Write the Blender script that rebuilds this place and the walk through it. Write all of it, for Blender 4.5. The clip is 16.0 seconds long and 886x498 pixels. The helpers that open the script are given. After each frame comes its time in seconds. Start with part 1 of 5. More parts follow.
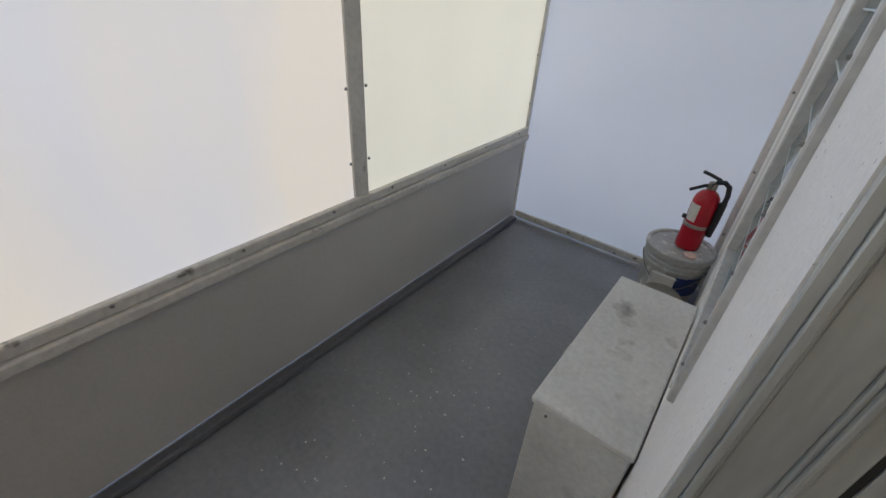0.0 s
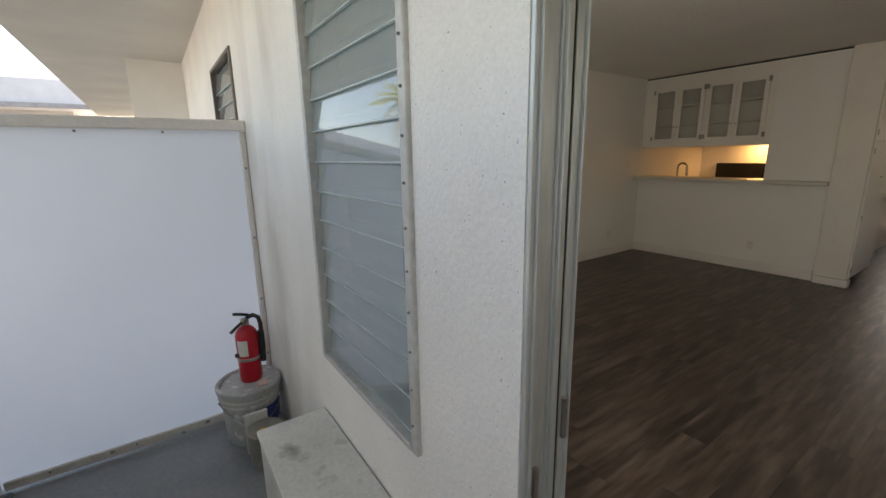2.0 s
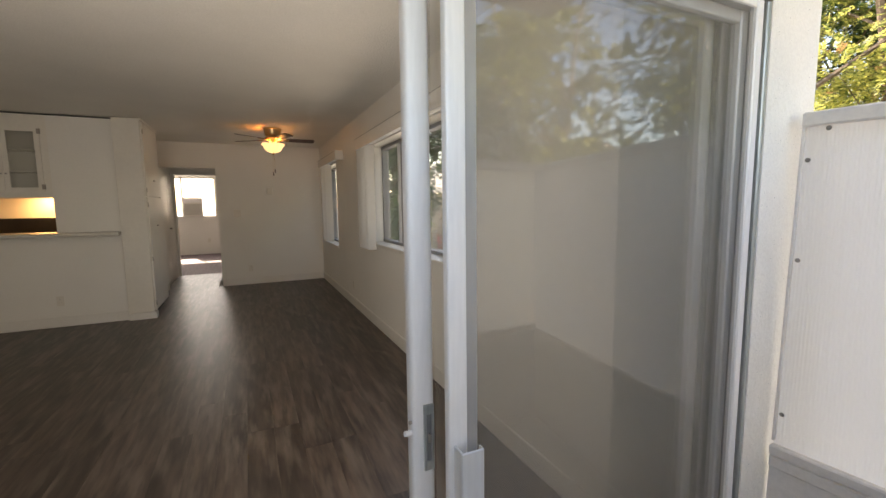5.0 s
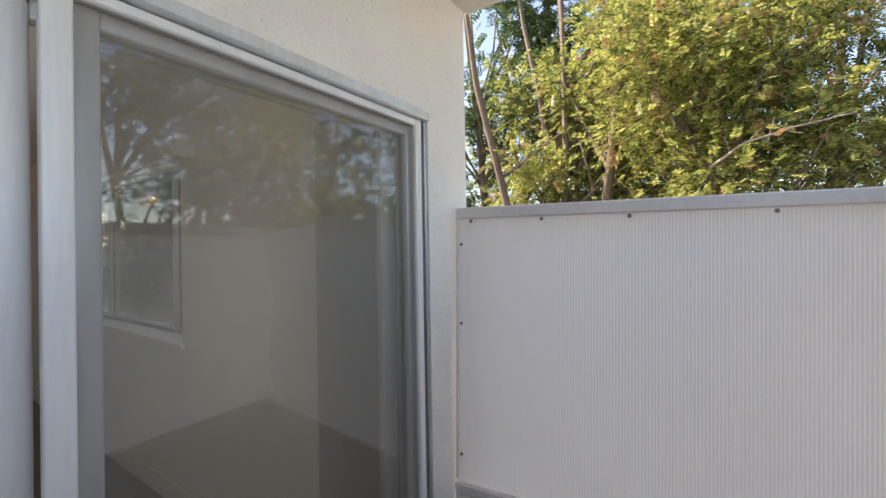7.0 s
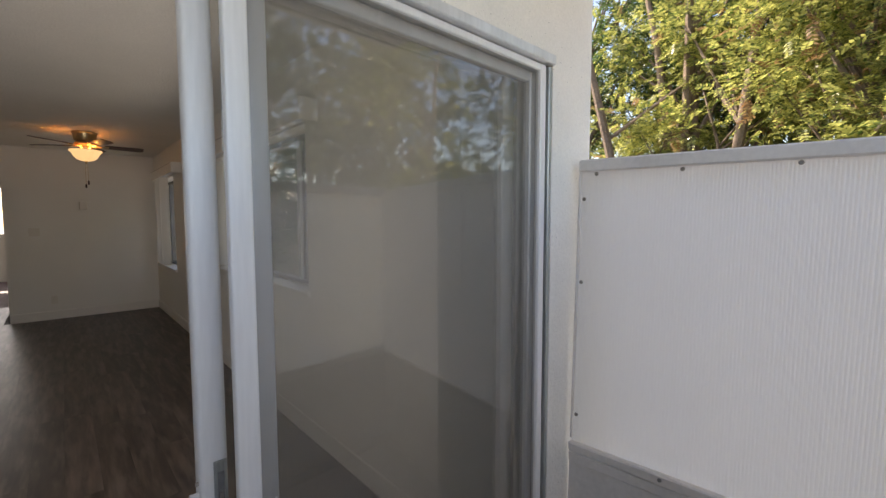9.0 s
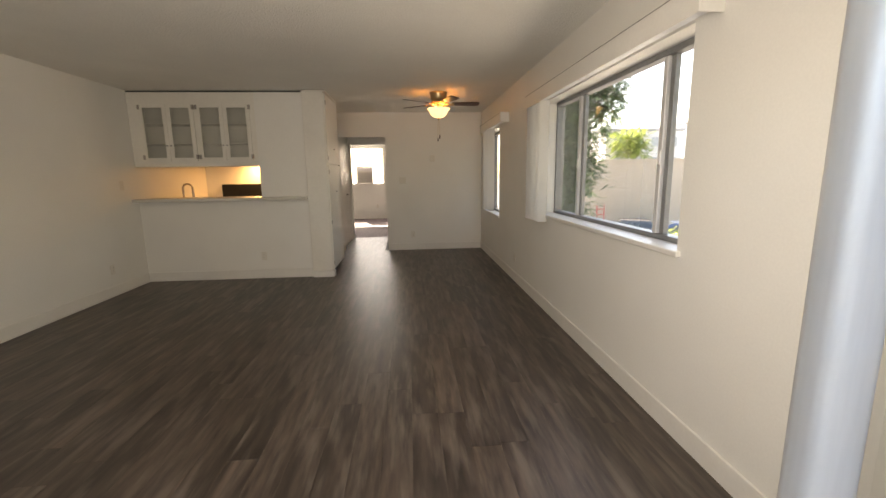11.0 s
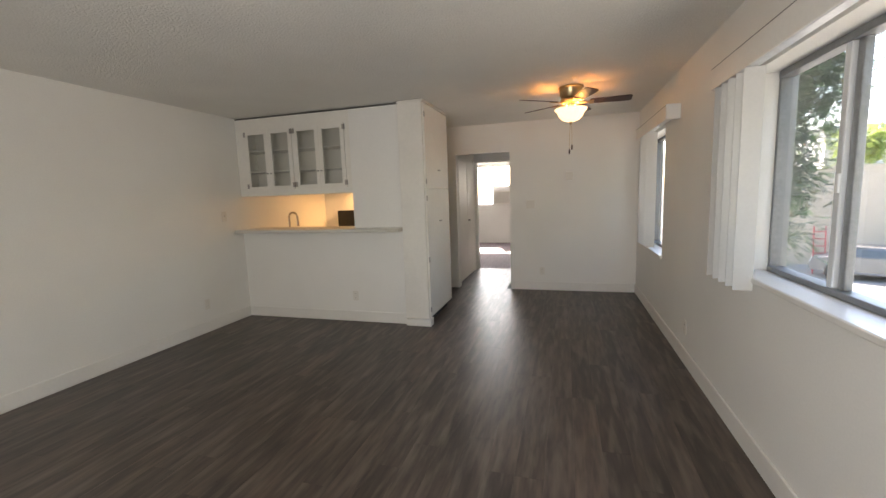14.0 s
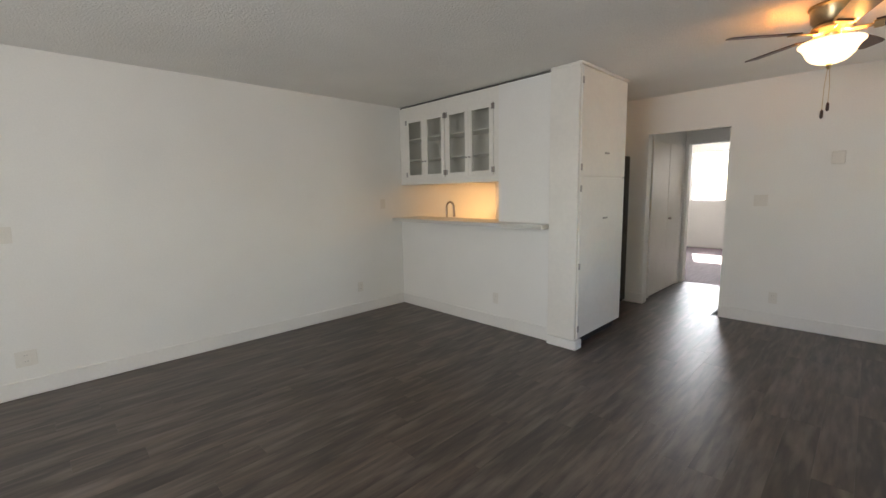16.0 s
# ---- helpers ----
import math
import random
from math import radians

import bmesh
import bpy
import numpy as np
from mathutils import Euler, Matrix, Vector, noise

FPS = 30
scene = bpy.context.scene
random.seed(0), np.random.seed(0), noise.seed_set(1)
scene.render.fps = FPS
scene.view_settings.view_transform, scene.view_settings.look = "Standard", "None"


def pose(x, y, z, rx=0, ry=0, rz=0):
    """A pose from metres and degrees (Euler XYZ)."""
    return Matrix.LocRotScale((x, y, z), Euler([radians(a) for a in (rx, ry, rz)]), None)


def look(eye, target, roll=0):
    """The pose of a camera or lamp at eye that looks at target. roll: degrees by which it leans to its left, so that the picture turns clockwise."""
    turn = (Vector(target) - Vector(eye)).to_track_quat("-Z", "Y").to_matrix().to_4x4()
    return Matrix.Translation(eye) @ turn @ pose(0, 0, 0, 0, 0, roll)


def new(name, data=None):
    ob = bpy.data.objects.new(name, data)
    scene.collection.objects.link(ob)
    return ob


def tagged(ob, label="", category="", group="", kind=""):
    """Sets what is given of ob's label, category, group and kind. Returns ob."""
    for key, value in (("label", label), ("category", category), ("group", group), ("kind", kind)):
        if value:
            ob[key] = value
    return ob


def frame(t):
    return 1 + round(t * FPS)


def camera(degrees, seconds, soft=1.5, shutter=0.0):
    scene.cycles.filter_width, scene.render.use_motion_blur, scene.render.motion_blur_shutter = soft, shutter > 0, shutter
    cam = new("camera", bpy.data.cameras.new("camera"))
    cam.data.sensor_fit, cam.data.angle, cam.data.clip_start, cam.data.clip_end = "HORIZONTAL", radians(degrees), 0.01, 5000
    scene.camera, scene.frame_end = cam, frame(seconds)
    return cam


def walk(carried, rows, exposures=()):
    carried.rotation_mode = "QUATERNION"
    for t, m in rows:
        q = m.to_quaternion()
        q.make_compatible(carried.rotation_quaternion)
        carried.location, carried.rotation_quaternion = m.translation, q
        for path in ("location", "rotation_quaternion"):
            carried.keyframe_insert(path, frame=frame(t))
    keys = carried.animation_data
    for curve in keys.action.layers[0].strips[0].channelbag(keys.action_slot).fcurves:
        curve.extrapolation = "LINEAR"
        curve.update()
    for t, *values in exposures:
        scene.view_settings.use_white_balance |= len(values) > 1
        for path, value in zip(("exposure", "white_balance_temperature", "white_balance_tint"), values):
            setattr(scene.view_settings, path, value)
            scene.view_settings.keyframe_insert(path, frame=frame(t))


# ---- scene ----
cam = camera(93.6, 16.0)
PATH = [
    (0, (0.005, -0.078, 1.343), (-0.987, 1.273, 0.252), 3.9),
    (0.3, (-0.079, -0.036, 1.412), (-0.823, 1.489, 0.355), 3.7),
    (0.5, (-0.157, -0.025, 1.41), (-0.713, 1.625, 0.425), 3.0),
    (1, (-0.299, -0.012, 1.436), (-0.27, 1.826, 0.648), 0.6),
    (1.5, (-0.324, -0.072, 1.444), (0.302, 1.742, 0.881), -0.4),
    (2, (-0.382, -0.192, 1.445), (0.729, 1.413, 1.009), -1.0),
    (2.5, (-0.452, -0.257, 1.455), (1.06, 0.995, 1.075), -1.2),
    (3, (-0.512, -0.200, 1.444), (1.288, 0.594, 1.090), -1.3),
    (3.5, (-0.574, -0.150, 1.361), (1.375, 0.166, 1.042), -1.0),
    (4, (-0.596, -0.197, 1.390), (1.376, -0.316, 1.084), -0.8),
    (4.5, (-0.623, -0.230, 1.410), (1.294, -0.730, 1.133), -0.55),
    (5, (-0.650, -0.268, 1.380), (1.152, -1.110, 1.167), -0.7),
    (7.3, (-0.828, -0.442, 1.474), (0.263, -2.110, 1.502), -0.8),
    (7.5, (-0.828, -0.439, 1.470), (0.249, -2.116, 1.503), -0.7),
    (8, (-0.812, -0.424, 1.470), (0.309, -2.075, 1.478), -0.6),
    (8.5, (-0.782, -0.418, 1.456), (0.499, -1.953, 1.395), -0.4),
    (9, (-0.736, -0.390, 1.420), (0.737, -1.741, 1.285), -0.1),
    (9.5, (-0.667, -0.335, 1.393), (1.013, -1.399, 1.178), -0.1),
    (10, (-0.500, -0.288, 1.348), (1.352, -0.990, 1.064), -0.5),
    (12.3, (0.398, -0.160, 1.426), (2.366, -0.012, 1.100), -1.4),
    (12.5, (0.51, -0.172, 1.452), (2.478, 0.001, 1.138), -1.7),
    (13, (0.768, -0.308, 1.459), (2.727, -0.023, 1.169), -1.7),
    (13.5, (1.04, -0.42, 1.456), (2.978, -0.005, 1.192), -1.9),
    (14, (1.276, -0.589, 1.445), (3.179, -0.028, 1.189), -2.0),
    (14.5, (1.454, -0.775, 1.46), (3.303, -0.06, 1.199), -2.3),
    (15, (1.68, -0.871, 1.447), (3.435, 0.05, 1.18), -2.1),
    (15.5, (1.951, -0.882, 1.414), (3.553, 0.285, 1.151), -1.8),
    (16, (2.243, -0.883, 1.41), (3.627, 0.535, 1.141), -1.1),
]
EXPOSURES = [(0, 1.90, 8100, 18), (0.5, 1.80, 7950, 16), (1.5, 1.78, 8200, 16), (2.5, 1.98, 8500, 17), (3.5, 2.26, 8400, 16), (5.0, 2.25, 8500, 17), (7.5, 1.40, 7500, 18), (9.0, 1.58, 7800, 18), (10.0, 2.25, 9000, 16), (12.5, 2.98, 7600, 16), (14.0, 3.12, 7200, 14), (15.5, 3.32, 6950, 14), (16.0, 3.31, 6700, 12)]
walk(cam, [(t, look(eye, target, roll)) for t, eye, target, roll in PATH], EXPOSURES)

# ---- world and sun ----
SUN_DIR = Vector((0.72, 0.22, 0.66)).normalized()
world = bpy.data.worlds.new("sky")
scene.world = world
world.use_nodes = True
wn = world.node_tree.nodes
sky = wn.new("ShaderNodeTexSky")
sky.sky_type = "NISHITA"
sky.sun_disc = False
sky.dust_density = 1.2
sky.sun_elevation = math.asin(SUN_DIR.z)
sky.sun_rotation = math.atan2(SUN_DIR.x, SUN_DIR.y)
world.node_tree.links.new(sky.outputs[0], wn["Background"].inputs[0])
wn["Background"].inputs[1].default_value = 0.15
sun_data = bpy.data.lights.new("sun", "SUN")
sun_data.energy, sun_data.angle, sun_data.color = 5.0, radians(0.5), (1.0, 0.95, 0.87)
sun = new("sun", sun_data)
sun.matrix_world = look(SUN_DIR * 40, (0, 0, 0))


def lamp(name, kind, place, energy, colour, size):
    data = bpy.data.lights.new(name, kind)
    data.energy, data.color = energy, colour
    if kind == "POINT":
        data.shadow_soft_size = size
    else:
        data.size = size
    ob = new(name, data)
    ob.matrix_world = Matrix.Translation(place)
    return ob


for dy in (-0.08, 0.08):
    lamp("fan_bulb", "POINT", (5.71, -0.645 + dy, 2.264), 0.34, (1.0, 0.42, 0.10), 0.016)
lamp("hood_bulb", "AREA", (7.28, 2.35, 1.60), 2.6, (1.0, 0.56, 0.22), 0.25)


def opening_light(name, place, target, energy, wide, high, colour=(0.93, 0.96, 1.0)):
    """An area lamp, added in an opening of that size to stand in for daylight."""
    data = bpy.data.lights.new(name, "AREA")
    data.shape, data.size, data.size_y, data.energy, data.color = "RECTANGLE", wide, high, energy, colour
    ob = new(name, data)
    ob.matrix_world = look(place, target)


opening_light("door_daylight", (0.245, -0.22, 1.35), (2.0, -0.22, 1.35), 4.0, 0.70, 1.10)
# added lamp on the room side of the drawn shade, to brighten the room
opening_light("louvre_fill", (0.205, 0.88, 1.40), (2.0, 0.88, 1.40), 2.2, 0.60, 1.25)
opening_light("bedroom_daylight", (13.62, 1.35, 1.70), (10.0, 1.35, 1.70), 9, 1.5, 1.05)


# ---- materials ----
def material(name, colour, rough=0.6, metal=0.0, spots=None, fine=60.0, fine_amount=0.08, coarse=2.0, coarse_amount=0.1, bump=0.0, bump_scale=200.0, object_random=0.0, stretch=None, bump_depth=0.002, spec=0.5):
    m = bpy.data.materials.new(name)
    m.use_nodes = True
    nt = m.node_tree
    n, link = nt.nodes, nt.links.new
    b = n["Principled BSDF"]
    b.inputs["Roughness"].default_value = rough
    b.inputs["Metallic"].default_value = metal
    b.inputs["Specular IOR Level"].default_value = spec
    co = n.new("ShaderNodeTexCoord")
    src = co.outputs["Object"]
    if stretch:
        mp = n.new("ShaderNodeMapping")
        mp.inputs["Scale"].default_value = stretch
        link(src, mp.inputs[0])
        src = mp.outputs[0]
    last = None
    for scale, amount in ((fine, fine_amount), (coarse, coarse_amount)):
        if not amount:
            continue
        t = n.new("ShaderNodeTexNoise")
        t.inputs["Scale"].default_value = scale
        t.inputs["Detail"].default_value = 5
        link(src, t.inputs["Vector"])
        r = n.new("ShaderNodeMapRange")
        r.inputs["From Min"].default_value, r.inputs["From Max"].default_value = 0.3, 0.7
        r.inputs["To Min"].default_value, r.inputs["To Max"].default_value = 1 - amount, 1 + amount
        link(t.outputs["Fac"], r.inputs["Value"])
        if last is None:
            last = r.outputs[0]
        else:
            k = n.new("ShaderNodeMath")
            k.operation = "MULTIPLY"
            link(last, k.inputs[0]), link(r.outputs[0], k.inputs[1])
            last = k.outputs[0]
    if object_random:
        oi = n.new("ShaderNodeObjectInfo")
        r = n.new("ShaderNodeMapRange")
        r.inputs["To Min"].default_value, r.inputs["To Max"].default_value = 1 - object_random, 1 + object_random
        link(oi.outputs["Random"], r.inputs["Value"])
        if last is None:
            last = r.outputs[0]
        else:
            k = n.new("ShaderNodeMath")
            k.operation = "MULTIPLY"
            link(last, k.inputs[0]), link(r.outputs[0], k.inputs[1])
            last = k.outputs[0]
    rgb = n.new("ShaderNodeRGB")
    rgb.outputs[0].default_value = (*colour, 1)
    out = rgb.outputs[0]
    if last is not None:
        v = n.new("ShaderNodeVectorMath")
        v.operation = "SCALE"
        link(out, v.inputs[0]), link(last, v.inputs["Scale"])
        out = v.outputs[0]
    if spots:
        colour2, scale2, low, high = spots
        t = n.new("ShaderNodeTexNoise")
        t.inputs["Scale"].default_value = scale2
        t.inputs["Detail"].default_value = 6
        link(src, t.inputs["Vector"])
        r = n.new("ShaderNodeMapRange")
        r.inputs["From Min"].default_value, r.inputs["From Max"].default_value = low, high
        link(t.outputs["Fac"], r.inputs["Value"])
        mx = n.new("ShaderNodeMix")
        mx.data_type = "RGBA"
        link(r.outputs[0], mx.inputs[0]), link(out, mx.inputs[6])
        mx.inputs[7].default_value = (*colour2, 1)
        out = mx.outputs[2]
    link(out, b.inputs["Base Color"])
    if bump:
        t = n.new("ShaderNodeTexNoise")
        t.inputs["Scale"].default_value = bump_scale
        t.inputs["Detail"].default_value = 4
        link(co.outputs["Object"], t.inputs["Vector"])
        bp = n.new("ShaderNodeBump")
        bp.inputs["Strength"].default_value = bump
        bp.inputs["Distance"].default_value = bump_depth
        link(t.outputs["Fac"], bp.inputs["Height"])
        link(bp.outputs[0], b.inputs["Normal"])
    return m


def pane_material(name, ior=1.5, tint=(1, 1, 1), veil=0.0, veil_colour=(0.3, 0.3, 0.28), gloss=0.0):
    m = bpy.data.materials.new(name)
    m.use_nodes = True
    nt = m.node_tree
    n, link = nt.nodes, nt.links.new
    n.remove(n["Principled BSDF"])
    clear = n.new("ShaderNodeBsdfTransparent")
    clear.inputs[0].default_value = (*tint, 1)
    base = clear.outputs[0]
    if veil:
        d = n.new("ShaderNodeBsdfDiffuse")
        d.inputs[0].default_value = (*veil_colour, 1)
        mx = n.new("ShaderNodeMixShader")
        mx.inputs[0].default_value = veil
        link(base, mx.inputs[1]), link(d.outputs[0], mx.inputs[2])
        base = mx.outputs[0]
    if ior:
        g = n.new("ShaderNodeBsdfGlossy")
        g.inputs["Roughness"].default_value = gloss
        f0 = ((ior - 1) / (ior + 1)) ** 2 * 2
        lw = n.new("ShaderNodeLayerWeight")
        lw.inputs["Blend"].default_value = 0.5
        pw = n.new("ShaderNodeMath")
        pw.operation = "POWER"
        pw.inputs[1].default_value = 5.0
        ma = n.new("ShaderNodeMath")
        ma.operation = "MULTIPLY_ADD"
        ma.inputs[1].default_value, ma.inputs[2].default_value = 1 - f0, f0
        link(lw.outputs["Facing"], pw.inputs[0]), link(pw.outputs[0], ma.inputs[0])
        mx = n.new("ShaderNodeMixShader")
        link(ma.outputs[0], mx.inputs[0]), link(base, mx.inputs[1]), link(g.outputs[0], mx.inputs[2])
        base = mx.outputs[0]
    link(base, n["Material Output"].inputs[0])
    return m


def sheet_material(name, colour, through_share=0.6, rib=0.0, painted_glow=None):
    """Translucent plastic sheet, with fine vertical flutes where rib is set."""
    m = bpy.data.materials.new(name)
    m.use_nodes = True
    nt = m.node_tree
    n, link = nt.nodes, nt.links.new
    n.remove(n["Principled BSDF"])
    co = n.new("ShaderNodeTexCoord")
    t = n.new("ShaderNodeTexNoise")
    t.inputs["Scale"].default_value = 1.6
    link(co.outputs["Object"], t.inputs["Vector"])
    r = n.new("ShaderNodeMapRange")
    r.inputs["To Min"].default_value, r.inputs["To Max"].default_value = 0.93, 1.05
    link(t.outputs["Fac"], r.inputs["Value"])
    v = n.new("ShaderNodeVectorMath")
    v.operation = "SCALE"
    v.inputs[0].default_value = colour
    link(r.outputs[0], v.inputs["Scale"])
    tone = v.outputs[0]
    # patches of warm light, painted into the sheet's colour
    if painted_glow:
        mp = n.new("ShaderNodeMapping")
        mp.inputs["Scale"].default_value = (1.0, 1.7, 0.5)
        link(co.outputs["Object"], mp.inputs[0])
        ta = n.new("ShaderNodeTexNoise")
        ta.inputs["Scale"].default_value = 1.0
        ta.inputs["Detail"].default_value = 2
        link(mp.outputs[0], ta.inputs["Vector"])
        ra = n.new("ShaderNodeMapRange")
        ra.inputs["From Min"].default_value, ra.inputs["From Max"].default_value = 0.40, 0.62
        link(ta.outputs["Fac"], ra.inputs["Value"])
        ma = n.new("ShaderNodeMix")
        ma.data_type = "RGBA"
        link(ra.outputs[0], ma.inputs[0]), link(tone, ma.inputs[6])
        ma.inputs[7].default_value = (*painted_glow, 1)
        tone = ma.outputs[2]
    d, tr, g = n.new("ShaderNodeBsdfDiffuse"), n.new("ShaderNodeBsdfTranslucent"), n.new("ShaderNodeBsdfGlossy")
    g.inputs["Roughness"].default_value = 0.35
    link(tone, d.inputs[0]), link(tone, tr.inputs[0])
    mx = n.new("ShaderNodeMixShader")
    mx.inputs[0].default_value = through_share
    link(d.outputs[0], mx.inputs[1]), link(tr.outputs[0], mx.inputs[2])
    mg = n.new("ShaderNodeMixShader")
    mg.inputs[0].default_value = 0.04
    link(mx.outputs[0], mg.inputs[1]), link(g.outputs[0], mg.inputs[2])
    if rib:
        w = n.new("ShaderNodeTexWave")
        w.bands_direction = "X"
        w.inputs["Scale"].default_value = rib
        link(co.outputs["Object"], w.inputs["Vector"])
        bp = n.new("ShaderNodeBump")
        bp.inputs["Strength"].default_value = 0.35
        bp.inputs["Distance"].default_value = 0.002
        link(w.outputs["Fac"], bp.inputs["Height"])
        for s in (d, tr, g):
            link(bp.outputs[0], s.inputs["Normal"])
    link(mg.outputs[0], n["Material Output"].inputs[0])
    return m


def glow_material(name, colour, strength):
    m = bpy.data.materials.new(name)
    m.use_nodes = True
    b = m.node_tree.nodes["Principled BSDF"]
    b.inputs["Base Color"].default_value = (*colour, 1)
    b.inputs["Roughness"].default_value = 0.3
    b.inputs["Emission Color"].default_value = (*colour, 1)
    b.inputs["Emission Strength"].default_value = strength
    return m


WALL = material("wall_paint", (0.85, 0.835, 0.785), 0.55, fine=90, fine_amount=0.02, coarse=1.3, coarse_amount=0.03, bump=0.25, bump_scale=120)
TRIM = material("trim_paint", (0.82, 0.80, 0.75), 0.35, fine=40, fine_amount=0.02, coarse=3, coarse_amount=0.03)
CABINET = material("cabinet_paint", (0.82, 0.79, 0.72), 0.32, fine=30, fine_amount=0.02, coarse=2, coarse_amount=0.04, bump=0.08, bump_scale=60)
CEIL = material("ceiling_texture", (0.88, 0.865, 0.815), 0.9, fine=140, fine_amount=0.05, coarse=1.5, coarse_amount=0.03, bump=0.7, bump_scale=82, bump_depth=0.012)
STUCCO = material("stucco", (0.86, 0.83, 0.78), 0.85, fine=120, fine_amount=0.05, coarse=2.2, coarse_amount=0.06, bump=0.6, bump_scale=70, bump_depth=0.005, spots=((0.40, 0.395, 0.385), 120.0, 0.665, 0.73))


def weather_streaks(m, middle, half, colour):
    """Old rain streaks that run down the wall in one stretch of it."""
    n, link = m.node_tree.nodes, m.node_tree.links.new
    b = n["Principled BSDF"]
    clean = b.inputs["Base Color"].links[0].from_socket
    co = n.new("ShaderNodeTexCoord")
    mp = n.new("ShaderNodeMapping")
    mp.inputs["Scale"].default_value = (1.0, 2.2, 0.7)
    link(co.outputs["Object"], mp.inputs[0])
    t = n.new("ShaderNodeTexNoise")
    t.inputs["Scale"].default_value = 1.6
    t.inputs["Detail"].default_value = 6
    link(mp.outputs[0], t.inputs["Vector"])
    r = n.new("ShaderNodeMapRange")
    r.inputs["From Min"].default_value, r.inputs["From Max"].default_value, r.inputs["To Max"].default_value = 0.42, 0.75, 0.55
    link(t.outputs["Fac"], r.inputs["Value"])
    xyz = n.new("ShaderNodeSeparateXYZ")
    link(co.outputs["Object"], xyz.inputs[0])
    off = n.new("ShaderNodeMath")
    off.operation, off.inputs[1].default_value = "SUBTRACT", middle
    link(xyz.outputs["Y"], off.inputs[0])
    ab = n.new("ShaderNodeMath")
    ab.operation = "ABSOLUTE"
    link(off.outputs[0], ab.inputs[0])
    w = n.new("ShaderNodeMapRange")
    w.inputs["From Min"].default_value, w.inputs["From Max"].default_value = half * 0.3, half
    w.inputs["To Min"].default_value, w.inputs["To Max"].default_value = 1.0, 0.0
    link(ab.outputs[0], w.inputs["Value"])
    k = n.new("ShaderNodeMath")
    k.operation = "MULTIPLY"
    link(r.outputs[0], k.inputs[0]), link(w.outputs[0], k.inputs[1])
    mx = n.new("ShaderNodeMix")
    mx.data_type = "RGBA"
    link(k.outputs[0], mx.inputs[0]), link(clean, mx.inputs[6])
    mx.inputs[7].default_value = (*colour, 1)
    link(mx.outputs[2], b.inputs["Base Color"])


weather_streaks(STUCCO, 1.85, 0.55, (0.40, 0.34, 0.28))
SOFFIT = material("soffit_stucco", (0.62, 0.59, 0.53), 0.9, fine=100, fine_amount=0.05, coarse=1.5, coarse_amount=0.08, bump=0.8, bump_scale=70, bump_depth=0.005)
DECK = material("deck_paint", (0.210, 0.220, 0.237), 0.30, fine=45, fine_amount=0.10, coarse=2.5, coarse_amount=0.15, bump=0.4, bump_scale=70, spots=((0.25, 0.26, 0.28), 9.0, 0.66, 0.80))
PLINTH = material("deck_cove", (0.11, 0.115, 0.125), 0.5, fine=60, fine_amount=0.12, coarse=3, coarse_amount=0.12, bump=0.3)
BOARD = material("parapet_board", (0.51, 0.50, 0.48), 0.6, fine=80, fine_amount=0.04, coarse=1.5, coarse_amount=0.07, bump=0.2)
RAIL = material("rail_paint", (0.60, 0.585, 0.555), 0.55, fine=50, fine_amount=0.08, coarse=6, coarse_amount=0.08, bump=0.3, spots=((0.16, 0.14, 0.12), 14.0, 0.66, 0.74))
CAP = material("cap_paint", (0.72, 0.68, 0.65), 0.55, fine=60, fine_amount=0.05, coarse=4, coarse_amount=0.07, bump=0.2)
ALU = material("aluminium", (0.74, 0.75, 0.76), 0.36, 0.35, fine=30, fine_amount=0.05, coarse=5, coarse_amount=0.08, stretch=(3, 3, 0.3))
JAMB_ALU = material("dull_jamb_aluminium", (0.54, 0.56, 0.54), 0.36, 0.4, fine=50, fine_amount=0.08, coarse=5, coarse_amount=0.12, stretch=(3, 3, 0.3))
DARK_ALU = material("weathered_aluminium", (0.42, 0.44, 0.43), 0.33, 0.6, fine=50, fine_amount=0.12, coarse=5, coarse_amount=0.15, stretch=(3, 3, 0.3))
WINDOW_ALU = material("window_aluminium", (0.24, 0.245, 0.25), 0.4, 0.4, fine=50, fine_amount=0.08, coarse=4, coarse_amount=0.08)
LOUVRE_ALU = material("painted_louvre_frame", (0.55, 0.54, 0.51), 0.45, 0.2, fine=50, fine_amount=0.10, coarse=5, coarse_amount=0.12)
BRONZE = material("bronze_frame", (0.16, 0.13, 0.11), 0.45, 0.3, fine=50, fine_amount=0.10)
STILE = material("white_stile", (0.86, 0.85, 0.84), 0.4, 0.1, fine=40, fine_amount=0.03, coarse=4, coarse_amount=0.04, stretch=(3, 3, 0.3))
# the warm second colour stands in for glow from outside
SHEET_WHITE = sheet_material("white_sheet", (0.85, 0.85, 0.87), 0.66, painted_glow=(0.97, 0.885, 0.765))
# copy of the white sheet with bluish skylight put into its colour
SHEET_COOL = sheet_material("skylight_tinted_sheet", (0.81, 0.865, 0.96), 0.66)
SHEET_CREAM = sheet_material("cream_sheet", (0.93, 0.89, 0.74), 0.66)
SHEET_RIB = sheet_material("ribbed_sheet", (0.77, 0.78, 0.81), 0.56, rib=34.0)
GLASS = pane_material("window_glass")
DOOR_GLASS = pane_material("door_glass", 2.15, (0.80, 0.80, 0.78))
INNER_GLASS = pane_material("inner_door_glass", 1.85, (0.85, 0.85, 0.83))
LOUVRE_GLASS = pane_material("louvre_glass", 1.75, (0.72, 0.78, 0.78), veil=0.34, veil_colour=(0.62, 0.68, 0.68))
CABINET_GLASS = pane_material("cabinet_glass", 1.5, (0.86, 0.87, 0.84), veil=0.15, veil_colour=(0.42, 0.43, 0.38))
